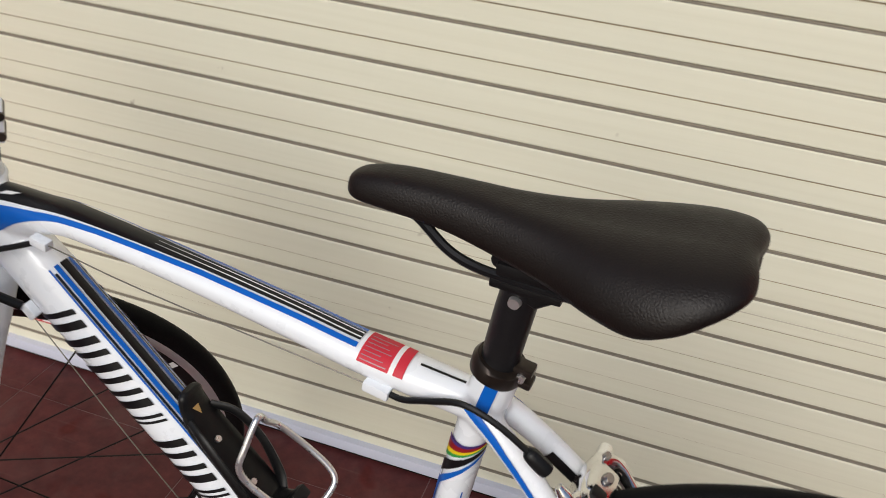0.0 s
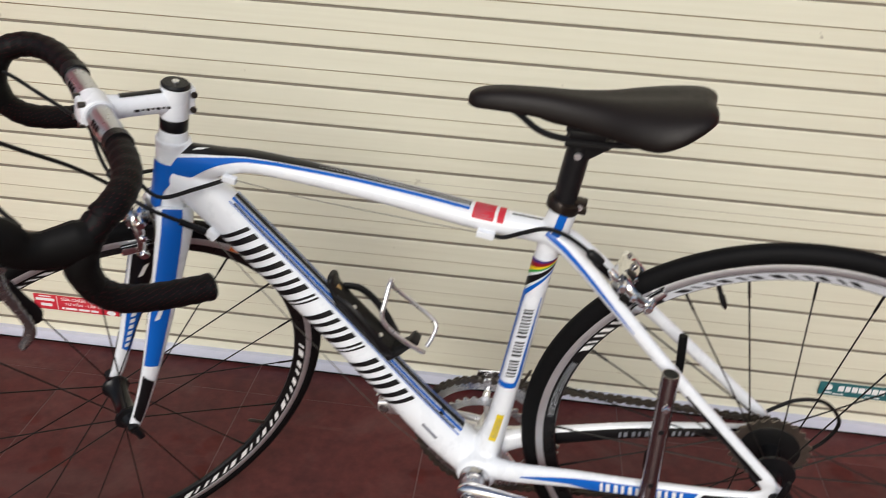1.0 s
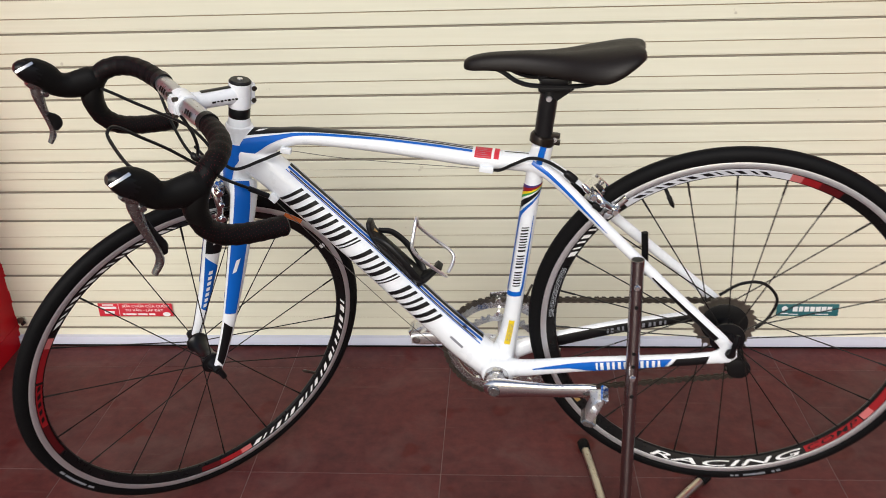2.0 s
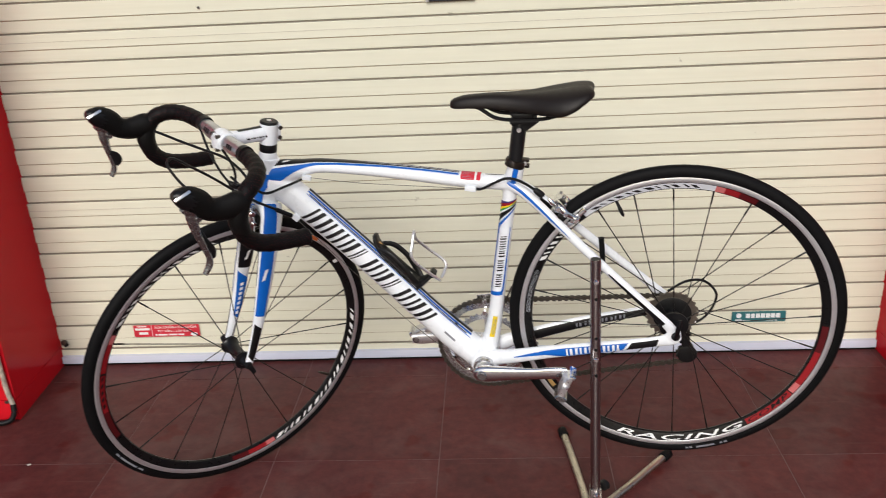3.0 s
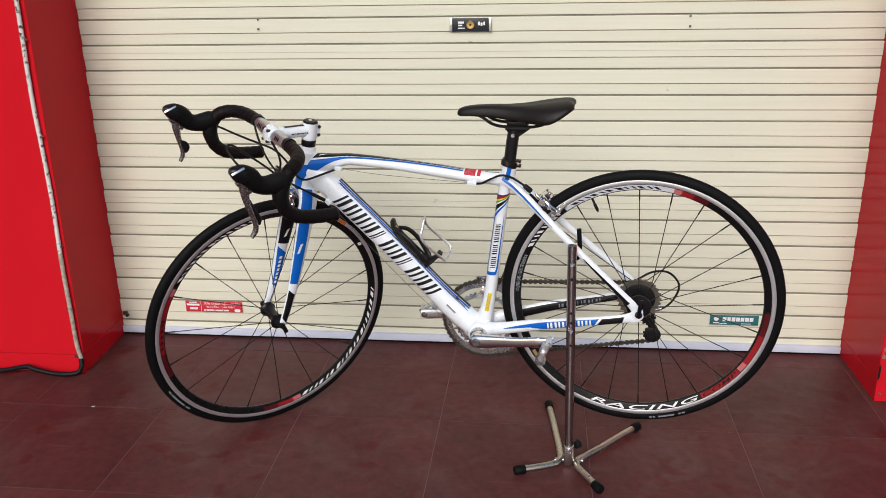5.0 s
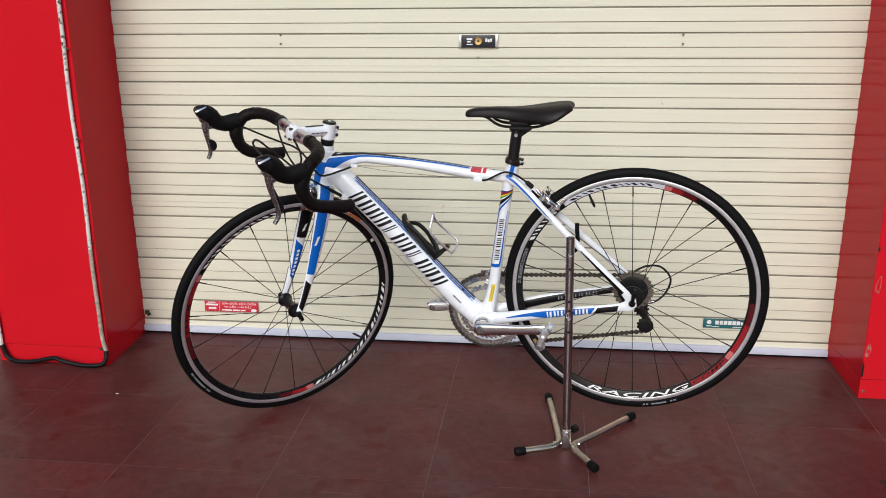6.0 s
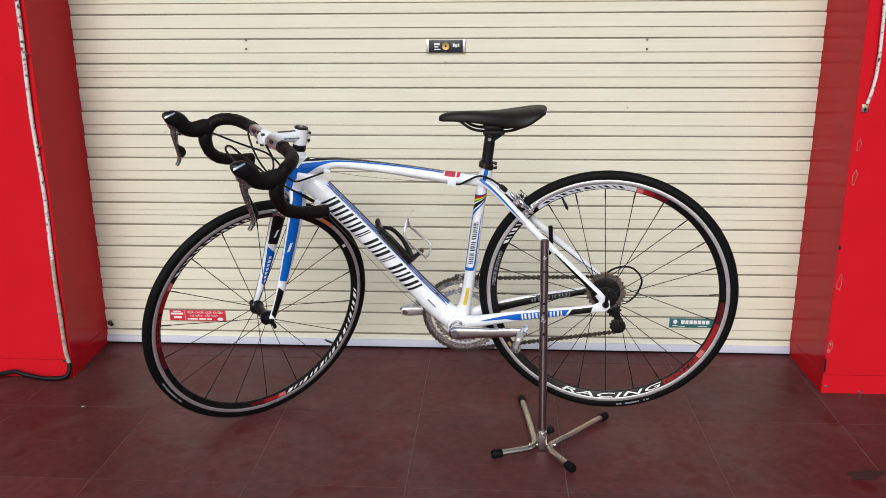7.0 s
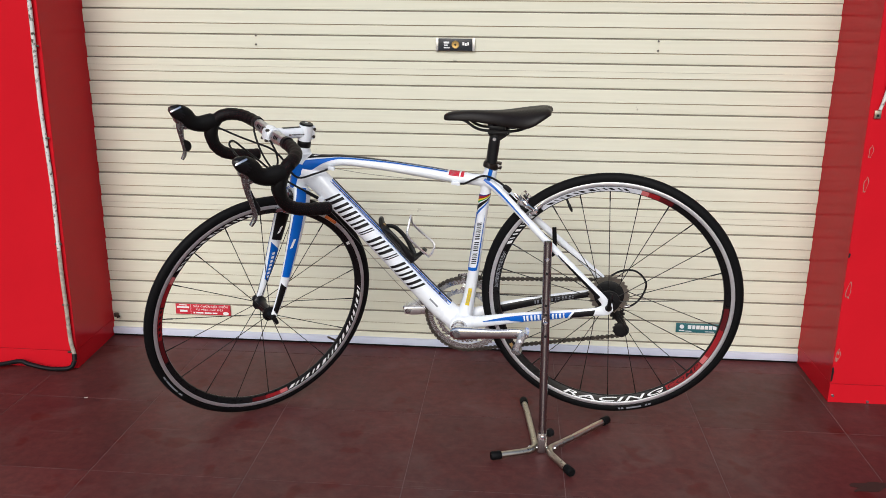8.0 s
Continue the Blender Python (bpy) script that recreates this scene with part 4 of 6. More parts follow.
def bar_path(sgn):
    return [(-0.093, 0.0, 0.155), (-0.093, sgn * 0.045, 0.156), (-0.093, sgn * 0.080, 0.157), (-0.096, sgn * 0.118, 0.158), (-0.106, sgn * 0.158, 0.158), (-0.126, sgn * 0.187, 0.154),
            (-0.149, sgn * 0.201, 0.143), (-0.165, sgn * 0.206, 0.121), (-0.169, sgn * 0.206, 0.095), (-0.159, sgn * 0.206, 0.066), (-0.135, sgn * 0.206, 0.044), (-0.101, sgn * 0.206, 0.034),
            (-0.062, sgn * 0.206, 0.030), (-0.033, sgn * 0.206, 0.029)]


handlebar = part("handlebar", tube([(-0.093, -0.085, 0.158, 0.0130, 0.0130), (-0.093, -0.05, 0.156, 0.0158, 0.0158), (-0.093, 0, 0.155, 0.0158, 0.0158), (-0.093, 0.05, 0.156, 0.0158, 0.0158),
                                    (-0.093, 0.085, 0.158, 0.0130, 0.0130)], 24, 4, side=(1, 0, 0)).moved(GRIP), bar_silver, bike, "silver drop handlebar")
bar_mid = Sweep([(-0.093, -0.075, 0.157, 0.0158), (-0.093, 0, 0.155, 0.0158), (-0.093, 0.075, 0.157, 0.0158)], 4, (1, 0, 0))
for s in (0.10, 0.15, 0.20, 0.74, 0.79, 0.84):
    part("bar_mark", patch(bar_mid, [(s, -84), (s + 0.034, -84), (s + 0.034, -52), (s, -52)], 0.0006, 3, 4).moved(GRIP), black_paint, handlebar)
for sgn in (-1, 1):
    rows = [(*q, 0.0158, 0.0158) for q in bar_path(sgn)[2:]]
    rows[0] = (*rows[0][:3], 0.0150, 0.0150)
    sw = Sweep(rows, 10, (0.31, 0.12, 0.2))
    # overlapping wraps of tape give a slightly stepped outline
    for i in range(len(sw.rows)):
        ph = (sw.s[i] * sw.length / 0.019) % 1.0
        sw.rows[i, 3:] += 0.0006 - 0.0011 * ph
    part("bar_tape", sw.geo(20).moved(GRIP), tape, handlebar, "black perforated tape with tiny red dots")
    part("bar_end_plug", lathe([(0, 0.004), (0.0, 0.0135), (0.003, 0.0160), (0.005, 0.0155)], 20).moved(GRIP @ pose(-0.030, sgn * 0.206, 0.029, 0, 0, 90)), black_plastic, handlebar)
    part("tape_finish", tube([(-0.093, sgn * 0.079, 0.158, 0.0164, 0.0164), (-0.093, sgn * 0.092, 0.159, 0.0164, 0.0164)], 20, 2, side=(1, 0, 0)).moved(GRIP), black_plastic, handlebar)
    # brake and shift lever
    y = sgn * 0.206
    hood = tube([(-0.156, y, 0.131, 0.0205, 0.0166), (-0.168, y, 0.1280, 0.0245, 0.0184), (-0.186, y, 0.1260, 0.0232, 0.0172), (-0.206, y, 0.1260, 0.0208, 0.0154), (-0.224, y, 0.1325, 0.0205, 0.0152), (-0.240, y, 0.1475, 0.0232, 0.0168),
                 (-0.256, y, 0.1590, 0.0212, 0.0168), (-0.271, y, 0.1655, 0.0145, 0.0132), (-0.280, y, 0.168, 0.0062, 0.0066)], 20, 6)
    hood.join(tube([(*q, r, r) for q, r in zip(bar_path(sgn)[6:10], (0.0140, 0.0176, 0.0180, 0.0150))], 20, 6, side=(0.31, 0.12, 0.2)))
    lever = part("brake_lever", hood.moved(GRIP), hood_rubber, bike, "black rubber brake hood with a grey metal lever")
    part("bracket_cap", tube([(-0.247, y, 0.1530, 0.0215, 0.0172), (-0.260, y, 0.1600, 0.0202, 0.0170), (-0.2735, y, 0.1660, 0.0138, 0.0138), (-0.282, y, 0.1685, 0.0062, 0.0070)], 18, 5).moved(GRIP), black_paint, lever, "glossy black cap")
    # slim chrome sliver modelled as the cap's bright edge highlight
    part("name_strip", block(0.030, 0.0050, 0.0036, 0.0010, GRIP @ pose(-0.2690, y - 0.0130, 0.1710, 0, -24, 0) @ pose(0, 0, 0, 52)), chrome, lever, "bright strip standing in for the highlight on the cap")
    part("lever_bracket", tube([(-0.232, y, 0.136, 0.0140, 0.0120), (-0.250, y, 0.140, 0.0165, 0.0120), (-0.264, y, 0.148, 0.0120, 0.0100)], 14, 4).moved(GRIP), grey_metal, lever, "grey metal lever pivot")
    # the far lever stands more upright and shows less of its length
    if sgn < 0:
        blade_way = [(-0.250, 0.142, 0.0130, 0.0090), (-0.251, 0.122, 0.0105, 0.0085), (-0.245, 0.092, 0.0072, 0.0070), (-0.234, 0.062, 0.0058, 0.0060), (-0.226, 0.040, 0.0056, 0.0062), (-0.226, 0.024, 0.0060, 0.0068), (-0.235, 0.008, 0.0042, 0.0060)]
        paddle_way = [(-0.240, 0.092, 0.006), (-0.230, 0.066, 0.0085), (-0.220, 0.046, 0.0100), (-0.217, 0.034, 0.006)]
    else:
        blade_way = [(-0.250, 0.142, 0.0130, 0.0090), (-0.253, 0.122, 0.0105, 0.0085), (-0.250, 0.098, 0.0072, 0.0070), (-0.244, 0.074, 0.0058, 0.0060), (-0.240, 0.056, 0.0054, 0.0060), (-0.241, 0.043, 0.0056, 0.0064), (-0.247, 0.031, 0.0042, 0.0058)]
        paddle_way = [(-0.245, 0.086, 0.003), (-0.236, 0.075, 0.0085), (-0.233, 0.064, 0.0092), (-0.236, 0.055, 0.004)]
    blade = tube([(x, y, z, a, b) for x, z, a, b in blade_way], 14, 6)
    part("lever_blade", blade.moved(GRIP), grey_metal, lever, "grey metal lever blade")
    part("shift_paddle", tube([(x, y - sgn * 0.005, z, a, 0.004) for x, z, a in paddle_way], 12, 4).moved(GRIP), black_plastic, lever, "black shift paddle")
    part("pivot", lathe([(-0.011, 0.003), (-0.011, 0.0045), (0.011, 0.0045), (0.011, 0.003)], 12).moved(GRIP @ pose(-0.243, y, 0.120)), grey_metal, lever)


cable_ways = [
    [(-1.088, 0.010, 0.436), (-1.032, 0.020, 0.413), (-0.966, 0.0, 0.395), (-0.916, -0.020, 0.385), (-0.860, -0.048, 0.376), (-0.826, -0.064, 0.356), (-0.806, -0.064, 0.322), (-0.786, -0.056, 0.304), (-0.750, -0.036, 0.311), (-0.718, -0.022, 0.3205)],
    [(-0.800, -0.285, 0.390), (-0.845, -0.260, 0.398), (-0.888, -0.220, 0.417), (-0.896, -0.206, 0.427), (-0.892, -0.188, 0.425), (-0.884, -0.150, 0.396), (-0.871, -0.100, 0.356), (-0.850, -0.066, 0.318), (-0.808, -0.062, 0.290), (-0.775, -0.043, 0.264), (-0.752, -0.026, 0.243)],
    [(-0.936, 0.034, 0.412), (-0.934, 0.030, 0.402), (-0.925, 0.020, 0.381), (-0.907, 0.0, 0.356), (-0.880, -0.030, 0.335), (-0.858, -0.046, 0.321), (-0.846, -0.030, 0.308), tuple(FORK @ Vector((-0.040, 0.043, 0.040)))],
    [(-0.842, -0.092, 0.408), (-0.836, -0.090, 0.393), (-0.829, -0.090, 0.376), (-0.831, -0.080, 0.352), (-0.844, -0.058, 0.326), (-0.848, -0.010, 0.306), (-0.826, 0.036, 0.290), (-0.775, 0.042, 0.264), (-0.752, 0.026, 0.243)],
]
for way in cable_ways:
    part("cable", wire(way, 0.0026), cable_black, bike, "black cable housing")
part("cable_boot", tube([(-0.862, -0.043, 0.3245, 0.0036), (-0.857, -0.046, 0.3200, 0.0064), (-0.848, -0.036, 0.3105, 0.0062), (-0.845, -0.028, 0.3060, 0.0040)], 12, 3), black_plastic, bike)
part("cable_adjuster", tube([(-0.776, -0.043, 0.264, 0.0045), (-0.752, -0.026, 0.243, 0.0045)], 10, 2), black_plastic, bike)
part("inner_wire", wire([(-0.703, -0.022, 0.3225), (-0.60, -0.021, 0.309), (-0.399, -0.019, 0.2945)], 0.0006, 6), wire_steel, bike)
part("inner_wire", wire([(-0.745, -0.024, 0.236), (-0.62, -0.032, 0.100), (-0.50, -0.032, -0.028), (-0.395, -0.02, -0.117)], 0.0006, 6), wire_steel, bike)
part("cable", wire([(-0.380, -0.019, 0.2925), (-0.366, -0.021, 0.294), (-0.343, -0.026, 0.307), (-0.318, -0.028, 0.317), (-0.293, -0.028, 0.311), (-0.268, -0.026, 0.294), (-0.250, -0.024, 0.278)], 0.0026), cable_black, bike, "black rear brake cable")
part("cable_boot", tube([(-0.267, -0.0260, 0.2935, 0.0036), (-0.264, -0.0257, 0.2908, 0.0060), (-0.255, -0.0245, 0.2825, 0.0066), (-0.251, -0.024, 0.2788, 0.0058)], 12, 3), black_plastic, bike)

# --- fork
RAKE = 0.84
leg_rows = [(-0.000, 0.016, 0.004, 0.0265, 0.0150), (-0.006, 0.032, -0.022, 0.0255, 0.0130), (-0.018, 0.044, -0.080, 0.0218, 0.0110), (-0.030, 0.049, -0.160, 0.0182, 0.0095), (-0.044, 0.051, -0.250, 0.0135, 0.0085), (-0.060, 0.051, -0.325, 0.0105, 0.0075),
            (-0.0715, 0.051, -0.362, 0.0095, 0.0060)]
g = Geo()
legs = []
for sgn in (-1, 1):
    sw = Sweep([(x * RAKE, sgn * y, z, a, b) for x, y, z, a, b in leg_rows], 8)
    legs.append(sw)
    g.join(welded(sw.geo(18)))
g.join(welded(tube([(0, 0, -0.030, 0.020, 0.020), (0, 0, -0.012, 0.0235, 0.0245), (0, 0, 0.003, 0.0240, 0.0240)], 20, 4, side=(0, 1, 0))))
fork = part("fork", g, white_paint, bike, "white carbon fork with blue and black panels", FORK)
rm = fork.modifiers.new("blend", "REMESH")
rm.mode, rm.voxel_size, rm.use_smooth_shade = "VOXEL", 0.002, True
sm = fork.modifiers.new("soften", "SMOOTH")
sm.factor, sm.iterations = 0.5, 6
for sw, sgn in zip(legs, (-1, 1)):
    # phi on a leg: the tube's "up" points back or ahead, its side is the bicycle's side
    front = 1 if sw.up[10, 0] < 0 else -1
    side = sgn * (90 - 22 * front)
    out = [(0.012, side - 30), (0.30, side - 44), (0.62, side - 46), (0.70, side - 46)]
    inn = [(0.012, side + 30), (0.30, side + 38), (0.62, side + 40), (0.66, side + 40)]
    part("fork_blue", band(sw, out, inn, 0.0009, 40, 6), blue_paint, fork, "blue panel")
    part("fork_black", patch(sw, [(0.74, side - 45), (0.71, side + 35), (0.93, side + 35), (0.96, side - 45)], 0.0009, 6, 5), black_paint, fork, "black panel")
    part("fork_mark", patch(sw, [(0.36, side - 20), (0.43, side - 6), (0.44, side + 14), (0.37, side)], 0.0014, 4, 4), white_ink, fork)
    ins = -sgn * 90
    part("fork_inner_black", band(sw, [(0.06, ins - 66), (0.55, ins - 62)], [(0.06, ins + 66), (0.48, ins + 52)], 0.0009, 30, 6), black_paint, fork)
    part("fork_inner_blue", patch(sw, [(0.56, ins - 56), (0.50, ins + 50), (0.80, ins + 30), (0.82, ins - 34)], 0.0009, 8, 5), blue_paint, fork)
    part("fork_inner_mark", patch(sw, [(0.36, ins - 20), (0.42, ins - 6), (0.43, ins + 14), (0.37, ins)], 0.0014, 4, 4), white_ink, fork)
    g = Geo()
    for i in range(7):
        s = 0.575 + i * 0.032
        g.join(patch(sw, [(s, ins - 12), (s + 0.02, ins - 12), (s + 0.026, ins + 14), (s + 0.006, ins + 14)], 0.0014, 2, 3))
    part("fork_inner_marks", g, white_ink, fork)


# --- wheels: axle along y, built about their middle


def cone_y(r):
    """How far the rim's side lies from the middle at this radius."""
    return np.interp(r, [0.286, 0.302, 0.303, 0.3135], [0.0048, 0.0090, 0.0098, 0.0098])


def arc(a0, a1, r0, r1, off=0.0006, slant=0.0, n=None):
    """A patch of the rim's left side between two angles and radii; slant: degrees by which the inner edge runs ahead."""
    n = n or max(2, int(abs(a1 - a0) / 2.0))
    verts = []
    for j in range(4):
        r = r0 + (r1 - r0) * j / 3
        for i in range(n + 1):
            a = radians(a0 + (a1 - a0) * i / n + slant * (1 - j / 3))
            verts.append((r * math.cos(a), -cone_y(r) - off, r * math.sin(a)))
    w = n + 1
    return Geo().add(verts, [(j * w + i, j * w + i + 1, (j + 1) * w + i + 1, (j + 1) * w + i) for j in range(3) for i in range(n)])


def arc_text(body, a0, a1, r0, r1, off=0.0011):
    """Lettering bent round the rim between two angles, its tops towards the hub."""
    co, faces, w = text_geo(body, 1.0, 1.1, 0.25, 0.01)
    verts = []
    for x, y, _ in co:
        a = radians(a0 + (a1 - a0) * (x / w + 0.5))
        r = (r0 + r1) / 2 - y * (r1 - r0)
        verts.append((r * math.cos(a), -cone_y(r) - off, r * math.sin(a)))
    return Geo().add(verts, faces)


def rim_marks(ob, a0, a1, count, r0=0.2898, r1=0.3006, ink=None):
    """A run of slanted bars, thick and thin, in the rhythm of the maker's name."""
    step = (a1 - a0) / count
    for i in range(count):
        a, w = a0 + i * step, 0.84 * step
        for b0, b1 in ((0.0, 0.20), (0.46, 0.80)) if i % 3 else ((0.0, 0.42), (0.66, 0.82)):
            part("rim_mark", arc(a + b0 * w, a + b1 * w, r0, r1, 0.0010, slant=w * 0.35), ink or white_ink, ob)


def torus_profile():
    pts = [(-0.0095, 0.3105), (-0.0112, 0.3150), (-0.0118, 0.3195), (-0.0110, 0.3252), (-0.0085, 0.3300), (-0.0045, 0.3331), (0.0, 0.3341)]
    return pts + [(-y, r) for y, r in pts[-2::-1]]


def wheel(name, label, m, spokes, flange_y, flange_r, start, crossed=0):
    """crossed: degrees by which every other spoke, on the drive side, leads or trails at the hub."""
    rim_prof = [(-0.0098, 0.3022), (-0.0090, 0.3018), (-0.0062, 0.2925), (-0.0038, 0.2872), (0, 0.2858), (0.0038, 0.2872), (0.0062, 0.2925), (0.0090, 0.3018), (0.0098, 0.3022),
                (0.0098, 0.3060), (-0.0098, 0.3060)]
    ob = part(name, lathe(rim_prof, 120, True), rim_black, bike, label, m, sharp=35)
    part("brake_track", lathe([(-0.0098, 0.3024), (-0.0102, 0.3030), (-0.0102, 0.3132), (-0.0094, 0.3142), (0.0094, 0.3142), (0.0102, 0.3132), (0.0102, 0.3030), (0.0098, 0.3024)], 120, True), brake_track, ob, "machined silver braking surface")
    part("tyre", lathe(torus_profile(), 144, True), rubber, ob, "black slick tyre")
    y0, r0 = flange_y, flange_r
    hub = lathe([(-0.052, 0.004), (-0.052, 0.0085), (-0.046, 0.0095), (-y0 - 0.004, 0.0125), (-y0 - 0.002, r0), (-y0 + 0.002, r0), (-y0 + 0.006, 0.0165), (-0.012, 0.0135), (0.012, 0.0135), (y0 - 0.006, 0.0165), (y0 - 0.002, r0),
                 (y0 + 0.002, r0), (y0 + 0.004, 0.0125), (0.046, 0.0095), (0.052, 0.0085), (0.052, 0.004)], 32)
    part("hub", hub, black_paint, ob, "black hub")
    spoke_meshes = {}
    for i in range(spokes):
        a = radians(start + 360 * i / spokes)
        sgn = 1 if i % 2 else -1
        lead = radians(crossed if (i // 2) % 2 else -crossed) if i % 2 else 0.0
        p0 = Vector((math.cos(a + lead) * r0 * 0.85, sgn * y0, math.sin(a + lead) * r0 * 0.85))
        p1 = Vector((math.cos(a) * 0.2875, 0, math.sin(a) * 0.2875))
        d = p1 - p0
        kind = bool(lead)
        if kind not in spoke_meshes:
            g = lathe([(0.0, 0.00105), (0.9, 0.00105), (0.9, 0.0017), (1.0, 0.0017)], 6).moved(Matrix.Diagonal((1, d.length, 1, 1)))
            spoke_meshes[kind] = mesh_of("spoke", g, spoke_black)
        sp = new("spoke", spoke_meshes[kind])
        sp.parent = ob
        sp.matrix_basis = Matrix.Translation(p0) @ d.to_track_quat("Y", "Z").to_matrix().to_4x4()
    return ob


rear = wheel("rear_wheel", "rear wheel with black rim and silver braking surface", pose(0, 0, 0), 24, 0.026, 0.029, 1.9, 70)
part("rim_silver", arc(127, 77, 0.2895, 0.3012), label_silver, rear, "white label band")
rim_marks(rear, 124, 82, 6, 0.2918, 0.2982, black_paint)
rim_marks(rear, 153, 130, 4, 0.2905, 0.3000)
for k in range(4):
    part("rim_line", arc(177, 157, 0.2908 + 0.0023 * k, 0.2912 + 0.0023 * k, 0.0008), label_silver, rear)
for a0, a1, mat in ((77, 73.5, pink_paint), (73.5, 68, red_paint), (68, 61, dark_red_paint), (-57, -35, red_paint), (-34.5, -30, pink_paint), (-30, -14, red_paint), (-14, -2, dark_red_paint)):
    part("rim_red", arc(a0, a1, 0.2890, 0.3010), mat, rear, "red fading segment")
part("lettering", arc_text("RACING", -111.4, -58, 0.2888, 0.3005), white_ink, rear, "white RACING lettering")
part("lettering", arc_text("COMP", -56.0, -36.0, 0.2900, 0.2990), black_paint, rear, "black COMP lettering on red")
part("rim_label", arc(-150, -145.5, 0.2905, 0.2985), gold_label, rear, "gold rim label")
g = Geo()
for a0, a1 in ((-83, -82), (-81.5, -80.5), (-79, -72), (-70, -69), (-68.5, -67.2)):
    n = 6
    verts = [(r * math.cos(radians(a0 + (a1 - a0) * i / n)), -0.01215 + (r - 0.3195) * 0.12, r * math.sin(radians(a0 + (a1 - a0) * i / n))) for r in (0.3185, 0.3235) for i in range(n + 1)]
    g.add(verts, [(i, i + 1, n + 2 + i, n + 1 + i) for i in range(n)])
part("tyre_mark", g, grey_paint, rear)
va = radians(114)
part("valve", tube([(0.2875 * math.cos(va), 0, 0.2875 * math.sin(va), 0.003), (0.272 * math.cos(va), 0, 0.272 * math.sin(va), 0.003), (0.270 * math.cos(va), 0, 0.270 * math.sin(va), 0.004), (0.256 * math.cos(va), 0, 0.256 * math.sin(va), 0.0036), (0.250 * math.cos(va), 0, 0.250 * math.sin(va), 0.0012)], 10, 1), black_plastic, rear)
FRONT = FORK @ pose(-0.0734 * RAKE, 0, -0.3560)
fwheel = wheel("front_wheel", "turned front wheel with black rim and silver braking surface", FRONT, 18, 0.034, 0.0205, 18.5)
rim_marks(fwheel, -70, 8, 10, 0.2910, 0.2992)
rim_marks(fwheel, 151, 100, 7, 0.2920, 0.2985)
for a0, a1, mat in ((204, 190, dark_red_paint), (190, 172, red_paint), (171, 158, red_paint), (158, 154, pink_paint), (-92, -84, dark_red_paint), (-84, -75, red_paint), (-75, -70.5, pink_paint)):
    part("rim_red", arc(a0, a1, 0.2900, 0.3008), mat, fwheel, "red fading segment")
for k in range(5):
    part("rim_mark", arc(188 - k * 3.3, 186.2 - k * 3.3, 0.2930, 0.2985, 0.0012, slant=-1), black_paint, fwheel)
part("tyre_label", arc(53.4, 61.4, 0.3040, 0.3120, 0.0016), orange_paint, fwheel, "orange tyre label")
part("rim_label", arc(36.6, 38.6, 0.2920, 0.3005), white_ink, fwheel)
g = Geo()
for a0, a1 in ((-149.7, -147.6), (-147.0, -137.5), (-136.5, -134.0)):
    n = 6
    verts = [(r * math.cos(radians(a0 + (a1 - a0) * i / n)), -0.01215 + (r - 0.3195) * 0.12, r * math.sin(radians(a0 + (a1 - a0) * i / n))) for r in (0.3190, 0.3232) for i in range(n + 1)]
    g.add(verts, [(i, i + 1, n + 2 + i, n + 1 + i) for i in range(n)])
part("tyre_mark", g, grey_paint, fwheel)
va = radians(-30.5)
part("valve", tube([(0.2875 * math.cos(va), 0, 0.2875 * math.sin(va), 0.003), (0.256 * math.cos(va), 0, 0.256 * math.sin(va), 0.0034), (0.250 * math.cos(va), 0, 0.250 * math.sin(va), 0.0012)], 10, 1), chain_steel, fwheel)
for mm, y1 in ((FRONT, 0.057), (Matrix.Identity(4), 0.071)):
    qr = part("quick_release", lathe([(-y1 - 0.005, 0.003), (-y1 - 0.005, 0.0070), (-y1, 0.0090), (-y1 + 0.003, 0.0080), (y1 - 0.003, 0.0080), (y1, 0.0095), (y1 + 0.009, 0.0085), (y1 + 0.010, 0.004)], 20), black_plastic, bike, "black quick release skewer", mm)
    if y1 > 0.06:
        part("release_lever", tube([(0, -y1 - 0.004, 0.0, 0.0060, 0.0040), (0.001, -y1 - 0.010, 0.012, 0.0046, 0.0030), (0.004, -y1 - 0.013, 0.032, 0.0050, 0.0024), (0.006, -y1 - 0.012, 0.045, 0.0032, 0.0020)], 12, 4), black_paint, qr, "black lever")
    else:
        part("release_lever", tube([(0, -y1 - 0.003, 0.0, 0.0060, 0.0036), (0.006, -y1 - 0.006, -0.008, 0.0056, 0.0032), (0.011, -y1 - 0.007, -0.018, 0.0050, 0.0026)], 12, 4), black_paint, qr)

# --- saddle: sections from nose to tail: x, half width, crest, edge drop
rows = spline([(-0.4195, 0.004, 0.4580, 0.005), (-0.4170, 0.010, 0.4630, 0.012), (-0.4070, 0.0162, 0.4680, 0.0180), (-0.3830, 0.0195, 0.4725, 0.0220), (-0.343, 0.0218, 0.4745, 0.0255), (-0.305, 0.0280, 0.4748, 0.0300), (-0.268, 0.0395, 0.4765, 0.0345),
               (-0.236, 0.0550, 0.4800, 0.0395), (-0.210, 0.0632, 0.4832, 0.0420), (-0.188, 0.0625, 0.4855, 0.0350), (-0.172, 0.0550, 0.4862, 0.0250), (-0.1625, 0.0455, 0.4850, 0.0170), (-0.1565, 0.0325, 0.4825, 0.0120), (-0.1540, 0.0175, 0.4802, 0.009), (-0.1532, 0.0050, 0.4787, 0.005)], 5)
NS = 30
g = Geo()
verts = []
